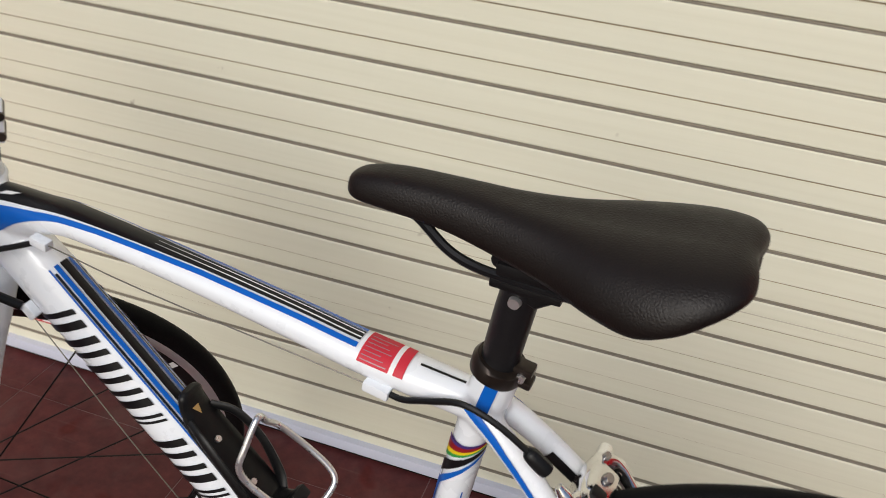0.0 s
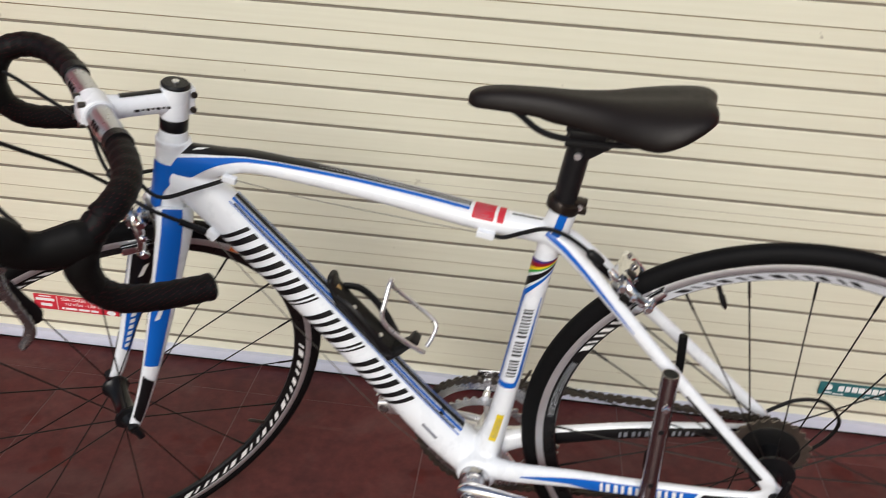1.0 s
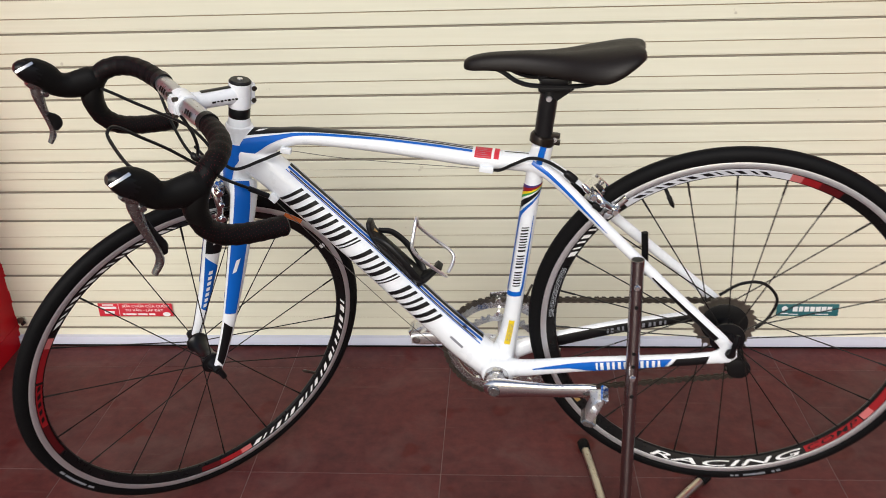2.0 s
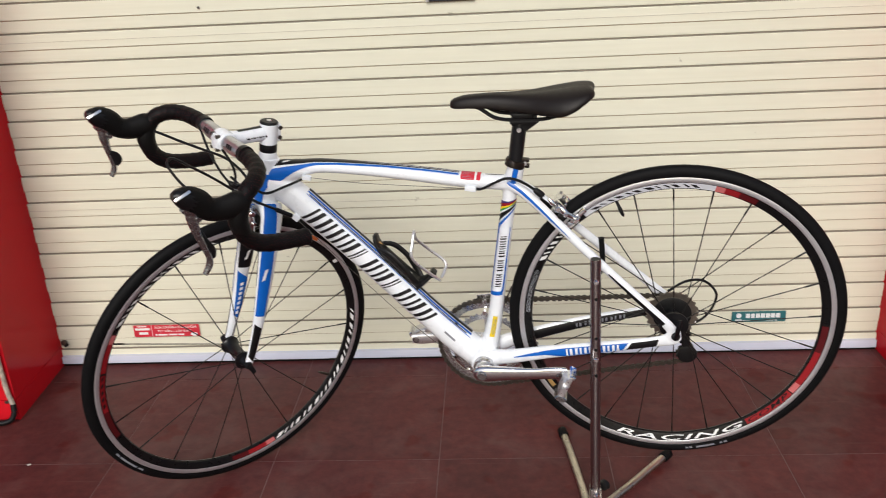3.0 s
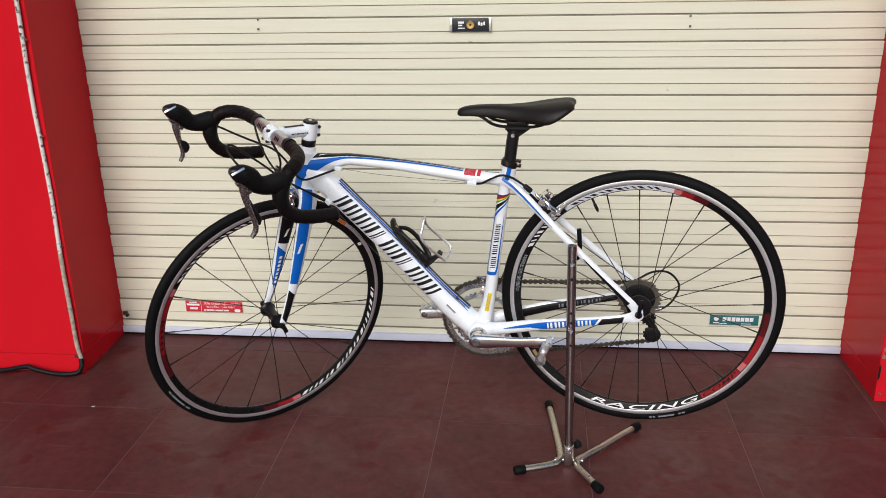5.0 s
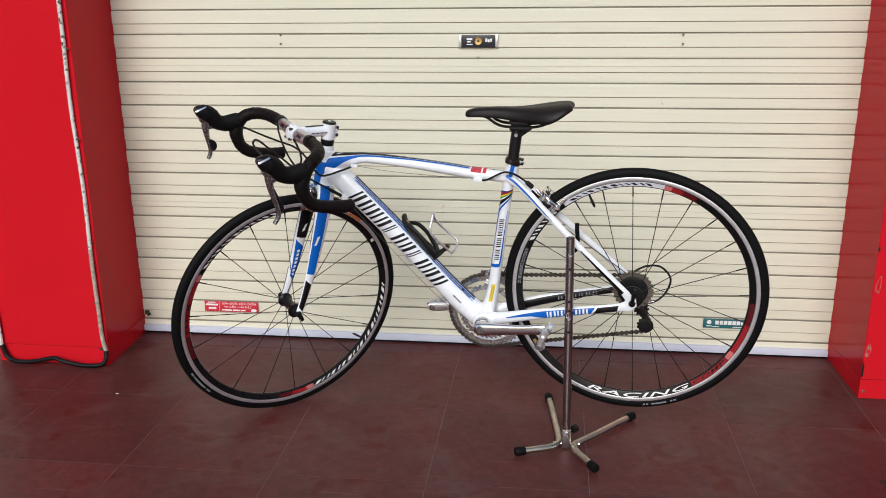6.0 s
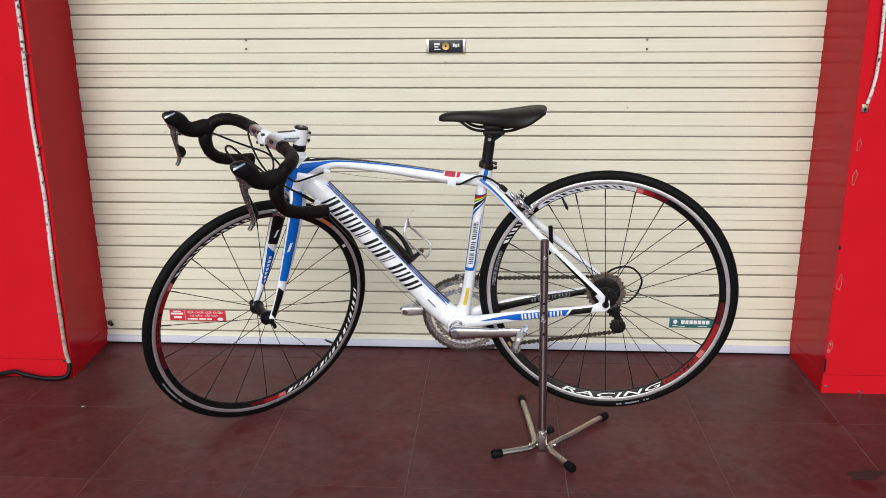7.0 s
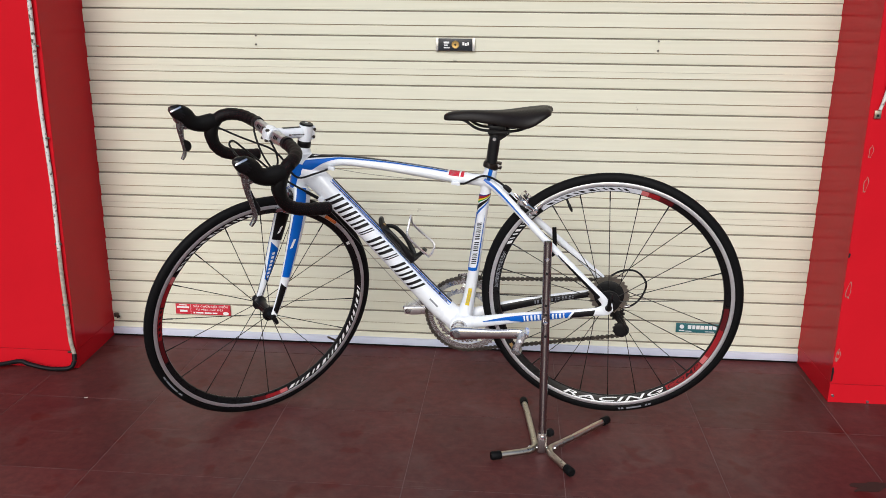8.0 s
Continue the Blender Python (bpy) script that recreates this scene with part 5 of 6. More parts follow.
for x, w, zc, drop in rows:
    for k in range(NS + 1):
        th = radians(-128 + 256 * k / NS)
        over = max(0.0, (abs(th) - math.pi / 2) / radians(38))
        sy = math.copysign(abs(math.sin(min(max(th, -math.pi / 2), math.pi / 2))) ** 0.9, th)
        y = w * (sy if not over else math.copysign(1 - 0.28 * over, th))
        z = zc - drop * (0.94 * (1 - math.cos(min(abs(th), math.pi / 2))) ** 1.25 + 0.06 * math.sin(over * math.pi / 2))
        z -= 0.0020 * math.exp(-(y / 0.012) ** 2) * min(1, max(0, (x + 0.33) / 0.08)) * min(1, max(0, (-0.165 - x) / 0.04))
        tail = min(1, max(0, (x + 0.184) / 0.032))                      # shallow notch in the middle of the tail
        verts.append((x + (0.0020 - 0.0072 * math.exp(-(y / 0.021) ** 2)) * tail * tail * (3 - 2 * tail), y, z))
w = NS + 1
faces = [(i * w + k, i * w + k + 1, (i + 1) * w + k + 1, (i + 1) * w + k) for i in range(len(rows) - 1) for k in range(NS)]
faces += [((i + 1) * w, (i + 1) * w + NS, i * w + NS, i * w) for i in range(len(rows) - 1)]
faces += [tuple(range(w)), tuple((len(rows) - 1) * w + k for k in range(w))]
saddle = part("saddle", g.add(verts, faces), leather, bike, "black leather saddle with grained sides", sharp=60)
for sgn in (-1, 1):
    part("saddle_rail", wire([(-0.392, sgn * 0.008, 0.4560), (-0.365, sgn * 0.014, 0.4510), (-0.340, sgn * 0.019, 0.4360), (-0.318, sgn * 0.021, 0.4300), (-0.285, sgn * 0.022, 0.4290), (-0.250, sgn * 0.022, 0.4290), (-0.225, sgn * 0.026, 0.4350), (-0.205, sgn * 0.030, 0.4460), (-0.196, sgn * 0.030, 0.4600)], 0.0036),
         black_paint, saddle, "black saddle rail")
    part("rear_wing", tube([(-0.215, sgn * 0.036, 0.4560, 0.003, 0.007), (-0.196, sgn * 0.036, 0.4640, 0.004, 0.008), (-0.178, sgn * 0.030, 0.4760, 0.003, 0.006)], 12, 4), black_plastic, saddle)
part("nose_pad", tube([(-0.415, 0, 0.4560, 0.004, 0.011), (-0.390, 0, 0.4540, 0.005, 0.014), (-0.365, 0, 0.4560, 0.003, 0.011)], 12, 4), black_plastic, saddle)
post = part("seatpost", tube([(-0.3035, 0, 0.318, 0.0138, 0.0138), (-0.302, 0, 0.345, 0.0138, 0.0138), (-0.2935, 0, 0.404, 0.0138, 0.0138), (-0.291, 0, 0.420, 0.0110, 0.0120)], 24, 4), carbon, bike, "matt black carbon seatpost")
part("post_head", slab([(-0.306, 0.414), (-0.308, 0.422), (-0.262, 0.424), (-0.256, 0.419), (-0.262, 0.415), (-0.280, 0.402)], 0.022, None, 0.002), black_plastic, post)
part("upper_clamp", block(0.040, 0.054, 0.010, 0.003, pose(-0.284, 0, 0.437)), black_plastic, post)
part("lower_clamp", block(0.048, 0.050, 0.007, 0.002, pose(-0.284, 0, 0.4245)), black_plastic, post)
for dx in (-0.302, -0.266):
    part("clamp_nut", lathe([(-0.024, 0.003), (-0.024, 0.006), (0.024, 0.006), (0.024, 0.003)], 14).moved(pose(dx, 0, 0.4420)), black_paint, post)
part("post_bolt", lathe([(-0.0165, 0.0018), (-0.0165, 0.0040), (-0.012, 0.0048)], 16).moved(pose(-0.2925, 0, 0.4065)), aluminium, post, "bright bolt")
collar = part("seat_collar", tube([(-0.3040, 0, 0.3320, 0.0180, 0.0180), (-0.3034, 0, 0.3335, 0.0200, 0.0200), (-0.3020, 0, 0.3435, 0.0196, 0.0196), (-0.3014, 0, 0.3455, 0.0172, 0.0172)], 28, 1), bronze, bike, "dark bronze seat collar")
for dz in (-0.0055, 0.0055):
    part("collar_ear", block(0.024, 0.013, 0.0065, 0.002, pose(-0.2880, 0, 0.3387 + dz, 0, 8, 0)), bronze, collar)
part("collar_bolt", lathe([(-0.0085, 0.0015), (-0.0085, 0.0035), (0.0085, 0.0035), (0.0085, 0.0015)], 12).moved(pose(-0.284, 0, 0.3387)), aluminium, collar)

# --- drive side
BB = Vector((-0.381, 0, -0.094))


def ring(teeth, r, hole, y, thick):
    """A toothed chainring with lightened middle: an annulus with cut teeth."""
    outer = []
    n = teeth * 4
    for i in range(n):
        a = 2 * math.pi * i / n
        rr = r + (0.0022, 0.0022, -0.0022, -0.0022)[i % 4]
        outer.append((rr * math.cos(a), rr * math.sin(a)))
    inner = [(hole * math.cos(2 * math.pi * i / n), hole * math.sin(2 * math.pi * i / n)) for i in range(n)]
    verts = [(x, y + s * thick / 2, z) for s in (-1, 1) for x, z in outer] + [(x, y + s * thick / 2, z) for s in (-1, 1) for x, z in inner]
    f = []
    for i in range(n):
        j = (i + 1) % n
        f += [(i, j, n + j, n + i), (2 * n + i, 3 * n + i, 3 * n + j, 2 * n + j), (i, 2 * n + i, 2 * n + j, j), (n + i, n + j, 3 * n + j, 3 * n + i)]
    return Geo().add(verts, f)


crank = part("crankset", lathe([(-0.0820, 0.004), (-0.0820, 0.0105), (-0.080, 0.0120), (-0.066, 0.0150), (-0.062, 0.0150), (-0.060, 0.0165), (-0.050, 0.0172), (0.038, 0.0172), (0.048, 0.0200), (0.072, 0.0170), (0.090, 0.013), (0.090, 0.004)], 32).moved(pose(*BB)), aluminium, bike, "polished aluminium crankset")
part("cup_teeth", lathe([(-0.053, 0.0172), (-0.0525, 0.0205), (-0.050, 0.0215), (-0.040, 0.0215), (-0.039, 0.0190)], 18).moved(pose(*BB)), ring_metal, crank)
part("outer_chainring", ring(52, 0.1060, 0.0885, 0.0470, 0.0022).moved(pose(*BB)), ring_metal, crank, "silver toothed chainring")
part("inner_chainring", ring(38, 0.0780, 0.0655, 0.0390, 0.0022).moved(pose(*BB)), ring_metal, crank)
for k in range(5):
    a = 2 * math.pi * k / 5 + 0.35
    q = [BB + Vector((math.cos(a) * r, y, math.sin(a) * r)) for r, y in ((0.012, 0.055), (0.040, 0.052), (0.086, 0.049))]
    part("spider_arm", tube([(*q[0], 0.006, 0.010), (*q[1], 0.005, 0.008), (*q[2], 0.004, 0.0065)], 12, 3, side=(0.02, 1, 0.01)), aluminium, crank)
    part("ring_bolt", lathe([(-0.008, 0.002), (-0.008, 0.005), (0.006, 0.005)], 12).moved(pose(*(BB + Vector((math.cos(a) * 0.0815, 0.043, math.sin(a) * 0.0815))))), chrome, crank)
AIM = radians(5)
tipL = BB + Vector((0.165 * math.cos(AIM), -0.086, 0.165 * math.sin(AIM)))
tipR = BB + Vector((-0.168 * math.cos(AIM), 0.088, -0.168 * math.sin(AIM)))
part("crank_arm", tube([(BB.x - 0.017, -0.070, BB.z - 0.001, 0.0105, 0.008), (BB.x - 0.008, -0.071, BB.z - 0.0005, 0.0165, 0.0105), (BB.x + 0.008, -0.072, BB.z, 0.0185, 0.0115), (BB.x + 0.04, -0.076, BB.z + 0.0035, 0.0160, 0.0095), (BB.x + 0.10, -0.083, BB.z + 0.009, 0.0128, 0.0065), (tipL.x - 0.012, -0.086, tipL.z, 0.0135, 0.0065), (tipL.x + 0.008, -0.086, tipL.z + 0.001, 0.0110, 0.006)], 20, 6, power=0.88),
     polished, crank, "polished silver crank arm")
part("crank_bolt", lathe([(-0.0862, 0.003), (-0.0862, 0.0085), (-0.0848, 0.0100), (-0.082, 0.0105)], 20).moved(pose(*BB)), grey_metal, crank)
part("crank_arm", tube([(BB.x + 0.012, 0.068, BB.z, 0.0125, 0.007), (BB.x - 0.04, 0.074, BB.z - 0.0035, 0.0150, 0.0075), (BB.x - 0.11, 0.082, BB.z - 0.009, 0.0125, 0.0065), (tipR.x + 0.012, 0.086, tipR.z, 0.0135, 0.0065), (tipR.x - 0.010, 0.086, tipR.z - 0.001, 0.0110, 0.006)], 20, 6, power=0.88), aluminium, crank)
part("pedal_bolt", lathe([(0.078, 0.003), (0.078, 0.0070), (0.0785, 0.008)], 16).moved(pose(tipR.x, 0, tipR.z)), grey_metal, crank)


def pedal(tip, sgn, turn_deg):
    """A single-sided road pedal: spindle, body, a hooked front and a sprung rear cleat catch."""
    m = pose(*tip) @ pose(0, 0, 0, 0, turn_deg, 0) @ Matrix.Diagonal((0.78, 0.95, 0.85, 1))
    ob = part("pedal", lathe([(sgn * 0.004, 0.0045), (sgn * 0.004, 0.0090), (sgn * 0.012, 0.0090), (sgn * 0.016, 0.0075), (sgn * 0.060, 0.0085), (sgn * 0.066, 0.0060), (sgn * 0.066, 0.002)][:: 1 if sgn > 0 else -1], 20), aluminium, bike, "silver clipless pedal", m)
    y = sgn * 0.040
    part("pedal_body", slab([(-0.034, 0.004), (-0.028, 0.010), (-0.006, 0.011), (0.012, 0.008), (0.030, 0.011), (0.034, 0.004), (0.028, -0.008), (0.008, -0.010), (-0.012, -0.010), (-0.030, -0.004)], 0.034, pose(0, y, 0), 0.003), aluminium, ob)
    part("cleat_hook", slab([(-0.042, 0.002), (-0.040, 0.014), (-0.030, 0.016), (-0.031, 0.011), (-0.036, 0.008), (-0.036, 0.000)], 0.040, pose(0, y, 0), 0.0015), chrome, ob)
    part("cleat_catch", slab([(0.028, 0.008), (0.034, 0.018), (0.044, 0.014), (0.046, -0.002), (0.040, -0.012), (0.030, -0.008)], 0.036, pose(0, y, 0), 0.002), grey_metal, ob)
    part("spring", tube([(0.022, y - 0.016, 0.0, 0.006), (0.022, y + 0.016, 0.0, 0.006)], 12, 2, side=(1, 0, 0)), chain_steel, ob)
    return ob


pedal(tipL, -1, 112)
pedal(tipR, 1, -28)

# cassette, chain, derailleurs
cassette = part("cassette", lathe([(0.016, 0.012), (0.016, 0.020), (0.044, 0.018), (0.046, 0.012)], 24), black_plastic, bike, "worn steel cassette")
part("cassette_carrier", lathe([(0.0140, 0.012), (0.0140, 0.032), (0.0160, 0.0385), (0.0178, 0.0385), (0.0178, 0.012)], 30), black_plastic, cassette)
for k, teeth in enumerate((25, 23, 21, 19, 17, 16, 15, 14, 13)):
    r = teeth * 0.00202
    part("sprocket", ring(teeth, r, 0.014, 0.0185 + k * 0.0033, 0.0018), cassette_steel, cassette)
top0, top1 = Vector((BB.x + 0.004, 0.047, BB.z + 0.1060)), Vector((0.002, 0.036, 0.0345))
low0, low1 = Vector((BB.x + 0.012, 0.047, BB.z - 0.1055)), Vector((0.030, 0.040, -0.1240))
way = [top0 + (top1 - top0) * k / 30 for k in range(31)]
way += [Vector((0.034 * math.sin(a), 0.036, 0.034 * math.cos(a))) for a in np.linspace(0.15, 2.6, 10)]
way += [Vector((0.022, 0.037, -0.052)), Vector((0.030, 0.038, -0.066)), Vector((0.044, 0.039, -0.090)), Vector((0.050, 0.040, -0.108)), Vector((0.043, 0.040, -0.121))]
way += [low1 + (low0 - low1) * k / 30 for k in range(31)]
way += [BB + Vector((0.1060 * math.sin(a), 0.047, 0.1060 * math.cos(a))) for a in np.linspace(math.pi - 0.1, 2 * math.pi, 26)]
pth = np.array([list(q) for q in way])
d = np.r_[0, np.cumsum(np.linalg.norm(np.diff(pth, axis=0), axis=1))]
g = Geo()
count = int(d[-1] / 0.0127)
for i in range(count):
    a = np.array([np.interp(i * 0.0127, d, pth[:, k]) for k in range(3)])
    b = np.array([np.interp((i + 1) * 0.0127, d, pth[:, k]) for k in range(3)])
    v = Vector(b - a)
    m = Matrix.Translation(Vector((a + b) / 2)) @ v.to_track_quat("X", "Z").to_matrix().to_4x4()
    for yy in (-1, 1):
        o = 0.0032 if i % 2 else 0.0022
        g.join(block(0.0150, 0.0011, 0.0052, 0.0, m @ pose(0, yy * o, 0)))
        g.join(block(0.0056, 0.0013, 0.0094, 0.0, m @ pose(0.0052, yy * o, 0)))
        g.join(block(0.0056, 0.0013, 0.0094, 0.0, m @ pose(-0.0052, yy * o, 0)))
part("chain", g, chain_steel, bike, "oily dark chain", smooth=False)
der = part("rear_derailleur", tube([(0.000, 0.074, -0.006, 0.009, 0.007), (0.002, 0.076, -0.022, 0.012, 0.009), (0.006, 0.074, -0.040, 0.014, 0.012), (0.010, 0.064, -0.056, 0.013, 0.011), (0.014, 0.054, -0.068, 0.009, 0.006)], 14, 5), black_paint, bike, "black rear derailleur")
part("cage_knuckle", lathe([(0.0300, 0.006), (0.0296, 0.0165), (0.0310, 0.0200), (0.0330, 0.0204), (0.0345, 0.0190)], 22).moved(pose(0.036, 0, -0.104)), black_plastic, der)
part("derailleur_link", block(0.014, 0.022, 0.030, 0.004, pose(0.018, 0.070, -0.036, 0, -25, 0)), grey_metal, der)
for y in (0.032, 0.050):
    part("derailleur_cage", tube([(0.018, y, -0.052, 0.009, 0.0014), (0.030, y, -0.074, 0.0075, 0.0014), (0.036, y, -0.090, 0.0100, 0.0014), (0.035, y, -0.102, 0.0165, 0.0014), (0.034, y, -0.116, 0.0120, 0.0014)], 14, 5), black_plastic, der)
for z, x in ((-0.062, 0.024), (-0.106, 0.033)):
    part("jockey_wheel", ring(11, 0.0175, 0.005, 0.041, 0.006).moved(pose(x, 0, z)), black_plastic, der)
part("cable", wire([(-0.006, 0.060, 0.030), (0.030, 0.072, 0.047), (0.068, 0.080, 0.044), (0.094, 0.084, 0.012), (0.086, 0.086, -0.026), (0.064, 0.084, -0.052), (0.036, 0.080, -0.060)], 0.0027), cable_black, bike, "looped black gear cable")
part("cable_ferrule", tube([(0.056, 0.083, -0.0555, 0.0045), (0.034, 0.080, -0.060, 0.0045)], 10, 2), grey_metal, bike)
fd = part("front_derailleur", slab([(-0.400, 0.020), (-0.360, 0.026), (-0.325, 0.014), (-0.300, -0.010), (-0.296, -0.030), (-0.316, -0.022), (-0.340, -0.002), (-0.372, 0.008), (-0.402, 0.006)], 0.002, pose(0, 0.056, 0), 0.0005), ring_metal, bike, "silver front derailleur")
part("derailleur_arm", tube([(-0.352, 0.022, 0.018, 0.008), (-0.345, 0.040, 0.018, 0.006), (-0.350, 0.054, 0.010, 0.0045)], 12, 3), chain_steel, fd)
part("shift_arm", block(0.004, 0.003, 0.034, 0.001, pose(-0.330, 0.036, 0.036, 0, 22, 0)), chain_steel, fd)


def caliper(name, m, reach=0.031, turn=0):
    """A dual pivot brake: x ahead of the tyre, y across, z up; origin at the mounting bolt; turn: of the pads and the cable's end."""
    pad, end = pose(0.004, 0, -0.042, 0, turn), pose(0, 0, 0.010, 0, turn) @ pose(0, 0, -0.010)
    ob = part(name, block(0.032, 0.036, 0.030, 0.008, pose(0.004, 0, 0.004), 3), brake_chrome, bike, "silver dual-pivot brake caliper", m)
    for sgn in (-1, 1):
        rows = [(0.002, sgn * -0.004, 0.010, 0.0095, 0.011), (0.008, sgn * 0.016, 0.013, 0.0085, 0.010), (0.009, sgn * 0.029, 0.003, 0.0068, 0.008), (0.007, sgn * 0.032, -0.012, 0.0062, 0.007), (0.005, sgn * 0.029, -0.028, 0.0062, 0.006), (0.005, sgn * 0.025, -0.042, 0.0066, 0.006), (0.005, sgn * 0.024, -0.049, 0.0045, 0.005)]
        arm = part("brake_arm", tube(rows, 14, 5, side=(1, 0.05, 0.03)), brake_chrome, ob, "forged silver arm")
        part("pad_holder", block(0.050, 0.008, 0.012, 0.003, pad @ pose(0, sgn * 0.0175, 0)), chrome, arm)
        part("brake_pad", block(0.048, 0.005, 0.010, 0.0015, pad @ pose(0, sgn * 0.0128, 0)), rubber, arm)
        for bx, bz, br, bl in ((0.008, 0.010, 0.0066, 0.041), (0.006, -0.012, 0.0050, 0.042)):
            part("arm_boss", lathe([(sgn * bl, 0.0020), (sgn * bl, br - 0.0018), (sgn * (bl - 0.0018), br), (sgn * 0.026, br)][:: 1 if sgn > 0 else -1], 16).moved(pose(bx, 0, bz)), chrome, arm)
        part("arm_hollow", block(0.009, 0.006, 0.020, 0.002, pose(-0.006, sgn * 0.030, -0.010)), black_plastic, arm)
        part("pad_bolt", lathe([(sgn * 0.038, 0.002), (sgn * 0.038, 0.0048), (sgn * 0.036, 0.0064), (sgn * 0.022, 0.0066)][:: 1 if sgn > 0 else -1], 12).moved(pose(0.004, 0, -0.042)), chrome, arm)
    part("pivot_bolt", lathe([(-0.020, 0.002), (-0.020, 0.0045), (-0.018, 0.0055), (0.010, 0.0060)], 14).moved(pose(0.004, 0.002, 0.004, 0, 0, 90)), grey_metal, ob)
    part("pivot_bolt", lathe([(-0.017, 0.002), (-0.017, 0.0035), (0.010, 0.0045)], 14).moved(pose(0.004, 0.022, 0.012, 0, 0, 90)), grey_metal, ob)
    part("cable_arm", tube([(0.004, -0.012, 0.014, 0.0065), (0.006, -0.022, 0.020, 0.006), (0.006, 0.001 - reach, 0.026, 0.005)], 12, 3).moved(end), brake_chrome, ob)
    part("adjuster", lathe([(-0.008, 0.002), (-0.006, 0.0050), (0.002, 0.0056), (0.006, 0.0045), (0.012, 0.0032)], 14).moved(end @ pose(0.006, -reach, 0.032, 90)), chrome, ob, "knurled adjuster")
    part("arm_recess", block(0.010, 0.012, 0.016, 0.003, pose(0.016, -0.014, 0.006)), black_plastic, ob)
    part("return_spring", wire([(-0.010, 0.020, 0.010), (-0.012, 0.030, 0.0), (-0.010, 0.034, -0.018), (-0.006, 0.030, -0.030)], 0.0012, 6, 4), chain_steel, ob)
    part("release_lever", tube([(0.010, -0.028, 0.018, 0.003, 0.005), (0.014, -0.033, 0.026, 0.0025, 0.004)], 10, 2).moved(end), grey_metal, ob)
    return ob


caliper("rear_brake", Matrix.Translation(Vector((-0.2245, 0, 0.2505))) @ pose(0, 0, 0, 0, -58, 0) @ Matrix.Diagonal((1, 1, 0.82, 1)), turn=16)
caliper("front_brake", FORK @ pose(-0.043, 0, -0.011) @ pose(0, 0, 0, 0, 4, 180), 0.043)

# --- bottle cage on the down tube
q0, q1 = Vector(down_tube.at(0.40, 0)), Vector(down_tube.at(0.72, 0))
run = (q1 - q0).normalized()
nrm = Vector((-run.z, 0, run.x))
nrm = nrm if nrm.z > 0 else -nrm


def cage_pt(t, up, y):
    return tuple(q0 + (q1 - q0) * t + nrm * up + Vector((0, y, 0)))


cage = part("bottle_cage", tube([(*cage_pt(0.010, 0.021, 0), 0.0030, 0.008), (*cage_pt(0.03, 0.018, 0), 0.0050, 0.014), (*cage_pt(0.10, 0.010, 0), 0.0055, 0.016), (*cage_pt(0.21, 0.006, 0), 0.0055, 0.0200), (*cage_pt(0.40, 0.006, 0), 0.0055, 0.0215), (*cage_pt(0.60, 0.006, 0), 0.0055, 0.0225),
                                 (*cage_pt(0.72, 0.007, 0), 0.0065, 0.0200), (*cage_pt(0.755, 0.008, 0), 0.0050, 0.0170)], 16, 5, power=0.7), black_plastic, bike, "black bottle cage with a bent silver wire loop")
for sgn in (-1, 1):
    part("cage_arm", tube([(*cage_pt(0.15, 0.010, sgn * 0.015), 0.005, 0.003), (*cage_pt(0.26, 0.021, sgn * 0.024), 0.006, 0.0028), (*cage_pt(0.44, 0.022, sgn * 0.027), 0.006, 0.0028), (*cage_pt(0.64, 0.014, sgn * 0.024), 0.007, 0.0028), (*cage_pt(0.73, 0.010, sgn * 0.016), 0.007, 0.003)], 10, 6), black_plastic, cage)
part("cage_toe", tube([(*cage_pt(0.725, 0.002, 0), 0.009, 0.019), (*cage_pt(0.742, 0.016, 0), 0.007, 0.017), (*cage_pt(0.747, 0.030, 0), 0.0055, 0.013), (*cage_pt(0.747, 0.044, 0), 0.0050, 0.011)], 14, 5, power=0.7), black_plastic, cage)
for t, y in ((0.30, -0.004), (0.58, -0.004)):
    part("cage_bolt", lathe([(-0.002, 0.0008), (-0.002, 0.0032), (0.002, 0.0038)], 12).moved(Matrix.Translation(Vector(cage_pt(t, 0.0112, y))) @ pose(0, 0, 0, 0, 43, 0) @ pose(0, 0, 0, -90)), aluminium, cage)
part("cage_mark", slab([(-0.004, -0.004), (0.005, 0.0), (-0.004, 0.004)], 0.0006, Matrix.Translation(Vector(cage_pt(0.12, 0.0165, -0.003))) @ pose(0, 0, 0, 0, 43, 0) @ pose(0, 0, 0, -90)), gold_label, cage)
loop = [(-0.466, -0.006, 0.088), (-0.470, -0.016, 0.098), (-0.488, -0.029, 0.121), (-0.506, -0.036, 0.143), (-0.514, -0.037, 0.160), (-0.512, -0.028, 0.178), (-0.509, -0.010, 0.200), (-0.511, 0.004, 0.182), (-0.508, 0.018, 0.166),
        (-0.488, 0.029, 0.140), (-0.466, 0.032, 0.120), (-0.457, 0.028, 0.108), (-0.460, 0.016, 0.096), (-0.465, 0.006, 0.088)]
part("wire_loop", wire(loop, 0.0031, 10, 8, (0.3, 0.4, 0.85)), aluminium, cage, "bent silver wire loop")
part("loop_clamp", block(0.013, 0.024, 0.011, 0.003, Matrix.Translation(Vector(cage_pt(0.747, 0.045, 0))) @ pose(0, 0, 0, 0, 44, 0)), black_plastic, cage)

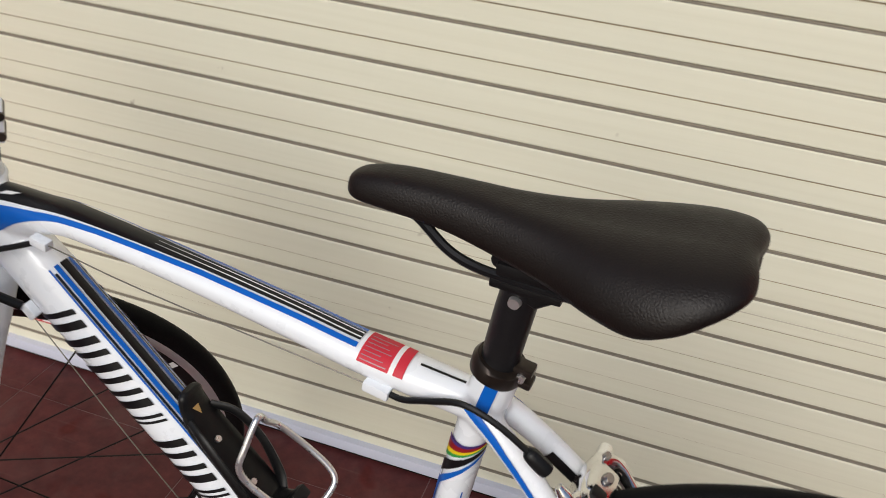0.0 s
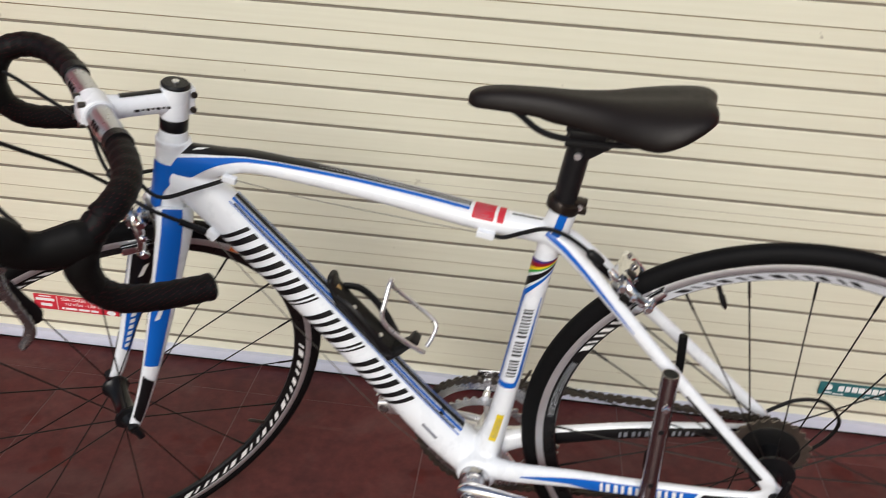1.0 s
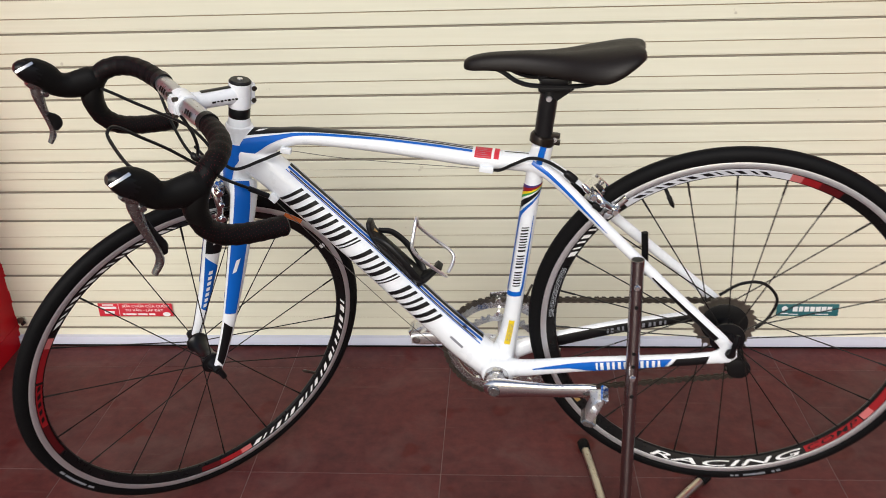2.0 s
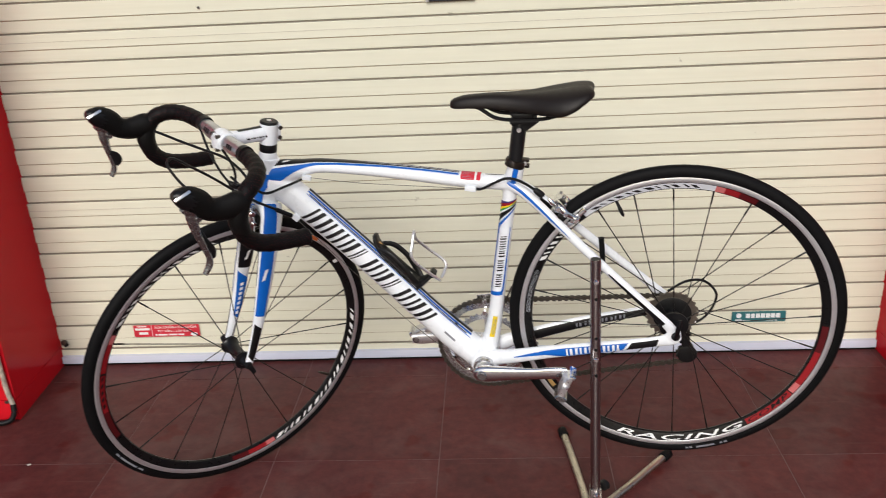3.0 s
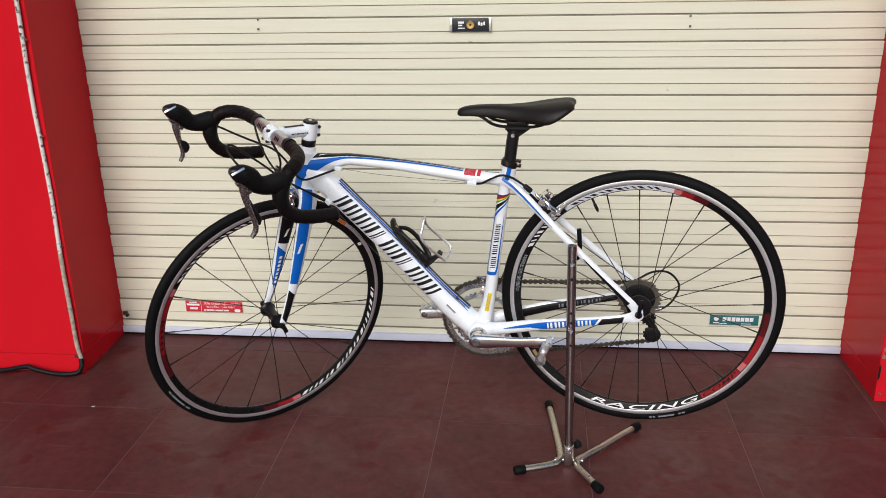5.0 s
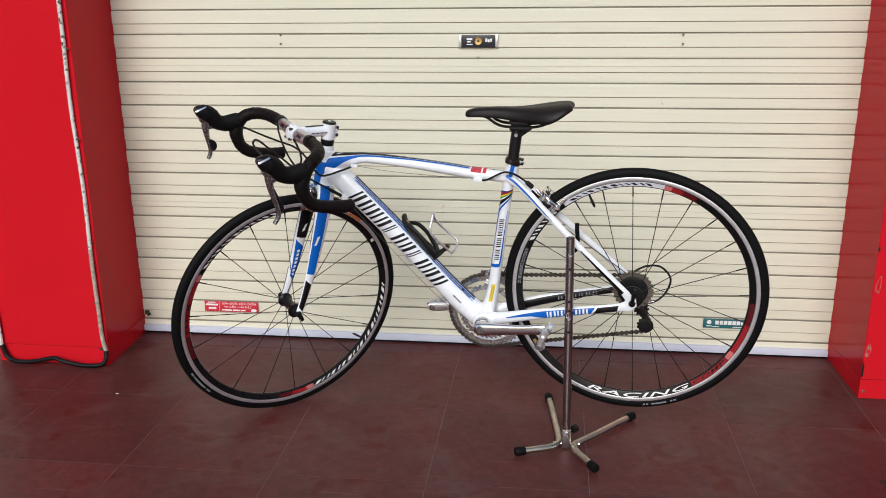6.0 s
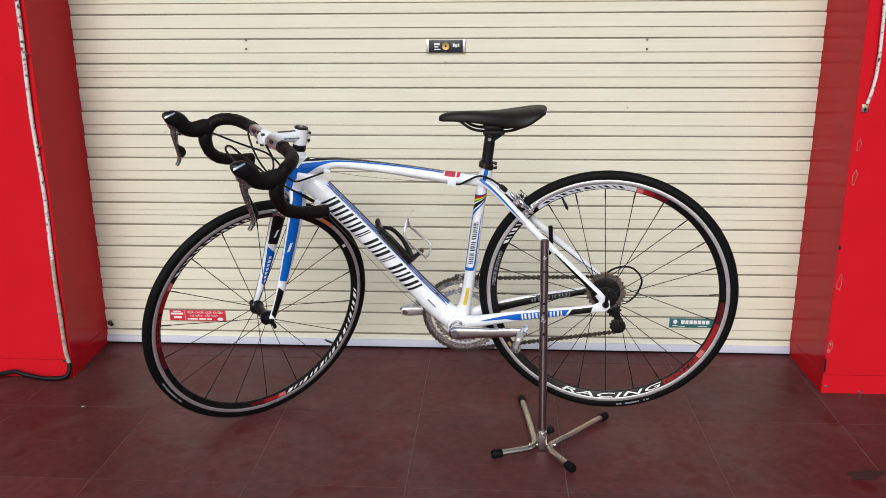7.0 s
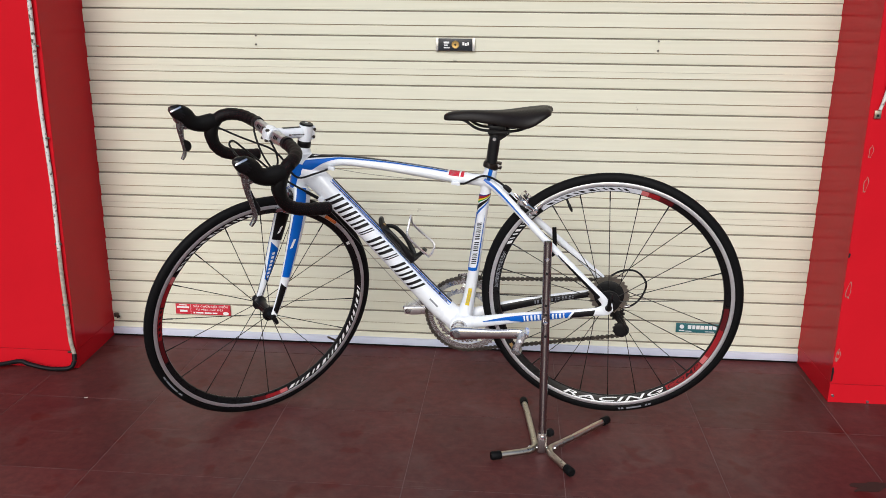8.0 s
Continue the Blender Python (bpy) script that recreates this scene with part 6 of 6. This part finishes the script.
# ---------------------------------------------------------------- the rear stand
stand = thing("bicycle_stand", pose(0.4665, -0.696, 0), "nickel-plated bicycle stand with black rubber feet", "bicycle stand")
foot, head = Vector((0, 0, 0.030)), Vector((-0.007, 0.012, 0.579))
pole = part("pole", tube([(*foot, 0.0108), (*head, 0.0108)], 24, 1, side=(0, 1, 0)), steel, stand, "grey plated tube with drilled holes")
part("pole_mouth", tube([(*(head - Vector((0, 0, 0.006))), 0.0090), (*(head + Vector((0, 0, 0.0006))), 0.0090)], 20, 1, side=(0, 1, 0)), black_plastic, pole, "dark open end")
axis = (head - foot).normalized()
for f in (0.55, 0.655, 0.70, 0.855):
    q = foot + (head - foot) * f
    part("hole", lathe([(-0.0113, 0.0004), (-0.0113, 0.0034), (-0.0060, 0.0034)], 12).moved(pose(*q)), black_plastic, pole)
for f in (0.92, 0.615):
    q = foot + (head - foot) * f
    part("pole_screw", lathe([(-0.0150, 0.001), (-0.0150, 0.0035), (-0.0135, 0.0050), (-0.0105, 0.0055)], 14).moved(pose(*q)), chrome, pole)
q = foot + (head - foot) * 0.92
part("stay_hook", tube([(*q, 0.0050), (q.x + 0.004, q.y + 0.03, q.z - 0.002, 0.0050), (q.x + 0.016, q.y + 0.046, q.z, 0.0055), (q.x + 0.019, q.y + 0.048, q.z + 0.020, 0.0055), (q.x + 0.016, q.y + 0.050, 0.604, 0.0055)], 12, 5, side=(1, 0.02, 0.01)), rubber, stand, "black rubber-sleeved hook")
q = foot + (head - foot) * 0.615
part("chainstay_hook", tube([(*q, 0.0045), (q.x + 0.006, q.y + 0.04, q.z + 0.0, 0.0045), (q.x + 0.008, q.y + 0.075, q.z + 0.004, 0.0045), (q.x + 0.008, q.y + 0.082, q.z + 0.024, 0.0045)], 12, 5, side=(1, 0.02, 0.01)), rubber, stand, "black lower hook")
part("foot_bracket", block(0.024, 0.026, 0.056, 0.003, pose(0.0, 0.002, 0.031)), steel, stand, "flattened steel foot bracket")
part("bracket_bolt", lathe([(-0.022, 0.001), (-0.022, 0.004), (-0.018, 0.0068), (-0.012, 0.0068)], 6).moved(pose(0, 0, 0.048)), chrome, stand)
part("clamp_knob", lathe([(0.014, 0.004), (0.016, 0.010), (0.026, 0.012), (0.030, 0.008)], 16).moved(pose(0.008, 0, 0.050, 0, 0, -35)), black_plastic, stand, "black clamp knob")
Z = 0.0135


def leg(points):
    sw = [(x - 0.479, y + 0.692, z, 0.0085, 0.0085) for x, y, z in points]
    ob = part("leg", tube(sw, 16, 8, side=(0, 0, 1)), legs_steel, stand, "bent tarnished steel tube")
    for a, b in ((0, 1), (-1, -2)):
        e, f = Vector(sw[a][:3]), Vector(sw[b][:3])
        out = (e - f).normalized()
        p0, p1 = e - out * 0.020, e + out * 0.008
        part("rubber_foot", tube([(*p0, 0.0106), (*(p0 + out * 0.002), 0.0116), (*(p1 - out * 0.003), 0.0118), (*p1, 0.0095)], 16, 1, side=(0, 0, 1)), rubber, ob, "black rubber foot")


leg([(0.353, -0.746, Z), (0.40, -0.729, Z), (0.430, -0.717, Z), (0.450, -0.704, Z), (0.459, -0.684, Z), (0.459, -0.655, Z), (0.452, -0.58, Z), (0.442, -0.49, Z), (0.432, -0.413, Z)])
leg([(0.548, -0.807, Z), (0.530, -0.775, Z), (0.512, -0.742, Z), (0.500, -0.716, Z), (0.502, -0.692, Z), (0.520, -0.672, Z), (0.56, -0.630, Z), (0.61, -0.574, Z), (0.666, -0.512, Z)])
part("cross_bolt", lathe([(-0.034, 0.002), (-0.034, 0.0045), (0.036, 0.0045), (0.036, 0.002)], 12).moved(pose(0.002, 0.002, 0.0135, 0, 0, 90)), chrome, stand)

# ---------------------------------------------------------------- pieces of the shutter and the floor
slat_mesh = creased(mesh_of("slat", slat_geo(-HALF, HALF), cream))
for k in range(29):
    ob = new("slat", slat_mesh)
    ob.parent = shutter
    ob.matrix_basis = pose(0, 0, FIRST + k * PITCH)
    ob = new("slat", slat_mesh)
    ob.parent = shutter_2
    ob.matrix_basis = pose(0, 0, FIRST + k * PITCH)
SIDE = 0.40
tile_mesh = mesh_of("tile", block(SIDE - 0.0016, SIDE - 0.0016, 0.012, 0.0004, None, 1), tile_mat)
for i in range(-11, 11):
    for j in range(0, 10):
        ob = new("tile", tile_mesh)
        ob.parent = floor
        ob.matrix_basis = pose(0.120 + (i + 0.5) * SIDE, 0.295 - (j + 0.5) * SIDE, -0.006 + 0.0003 * random.random())
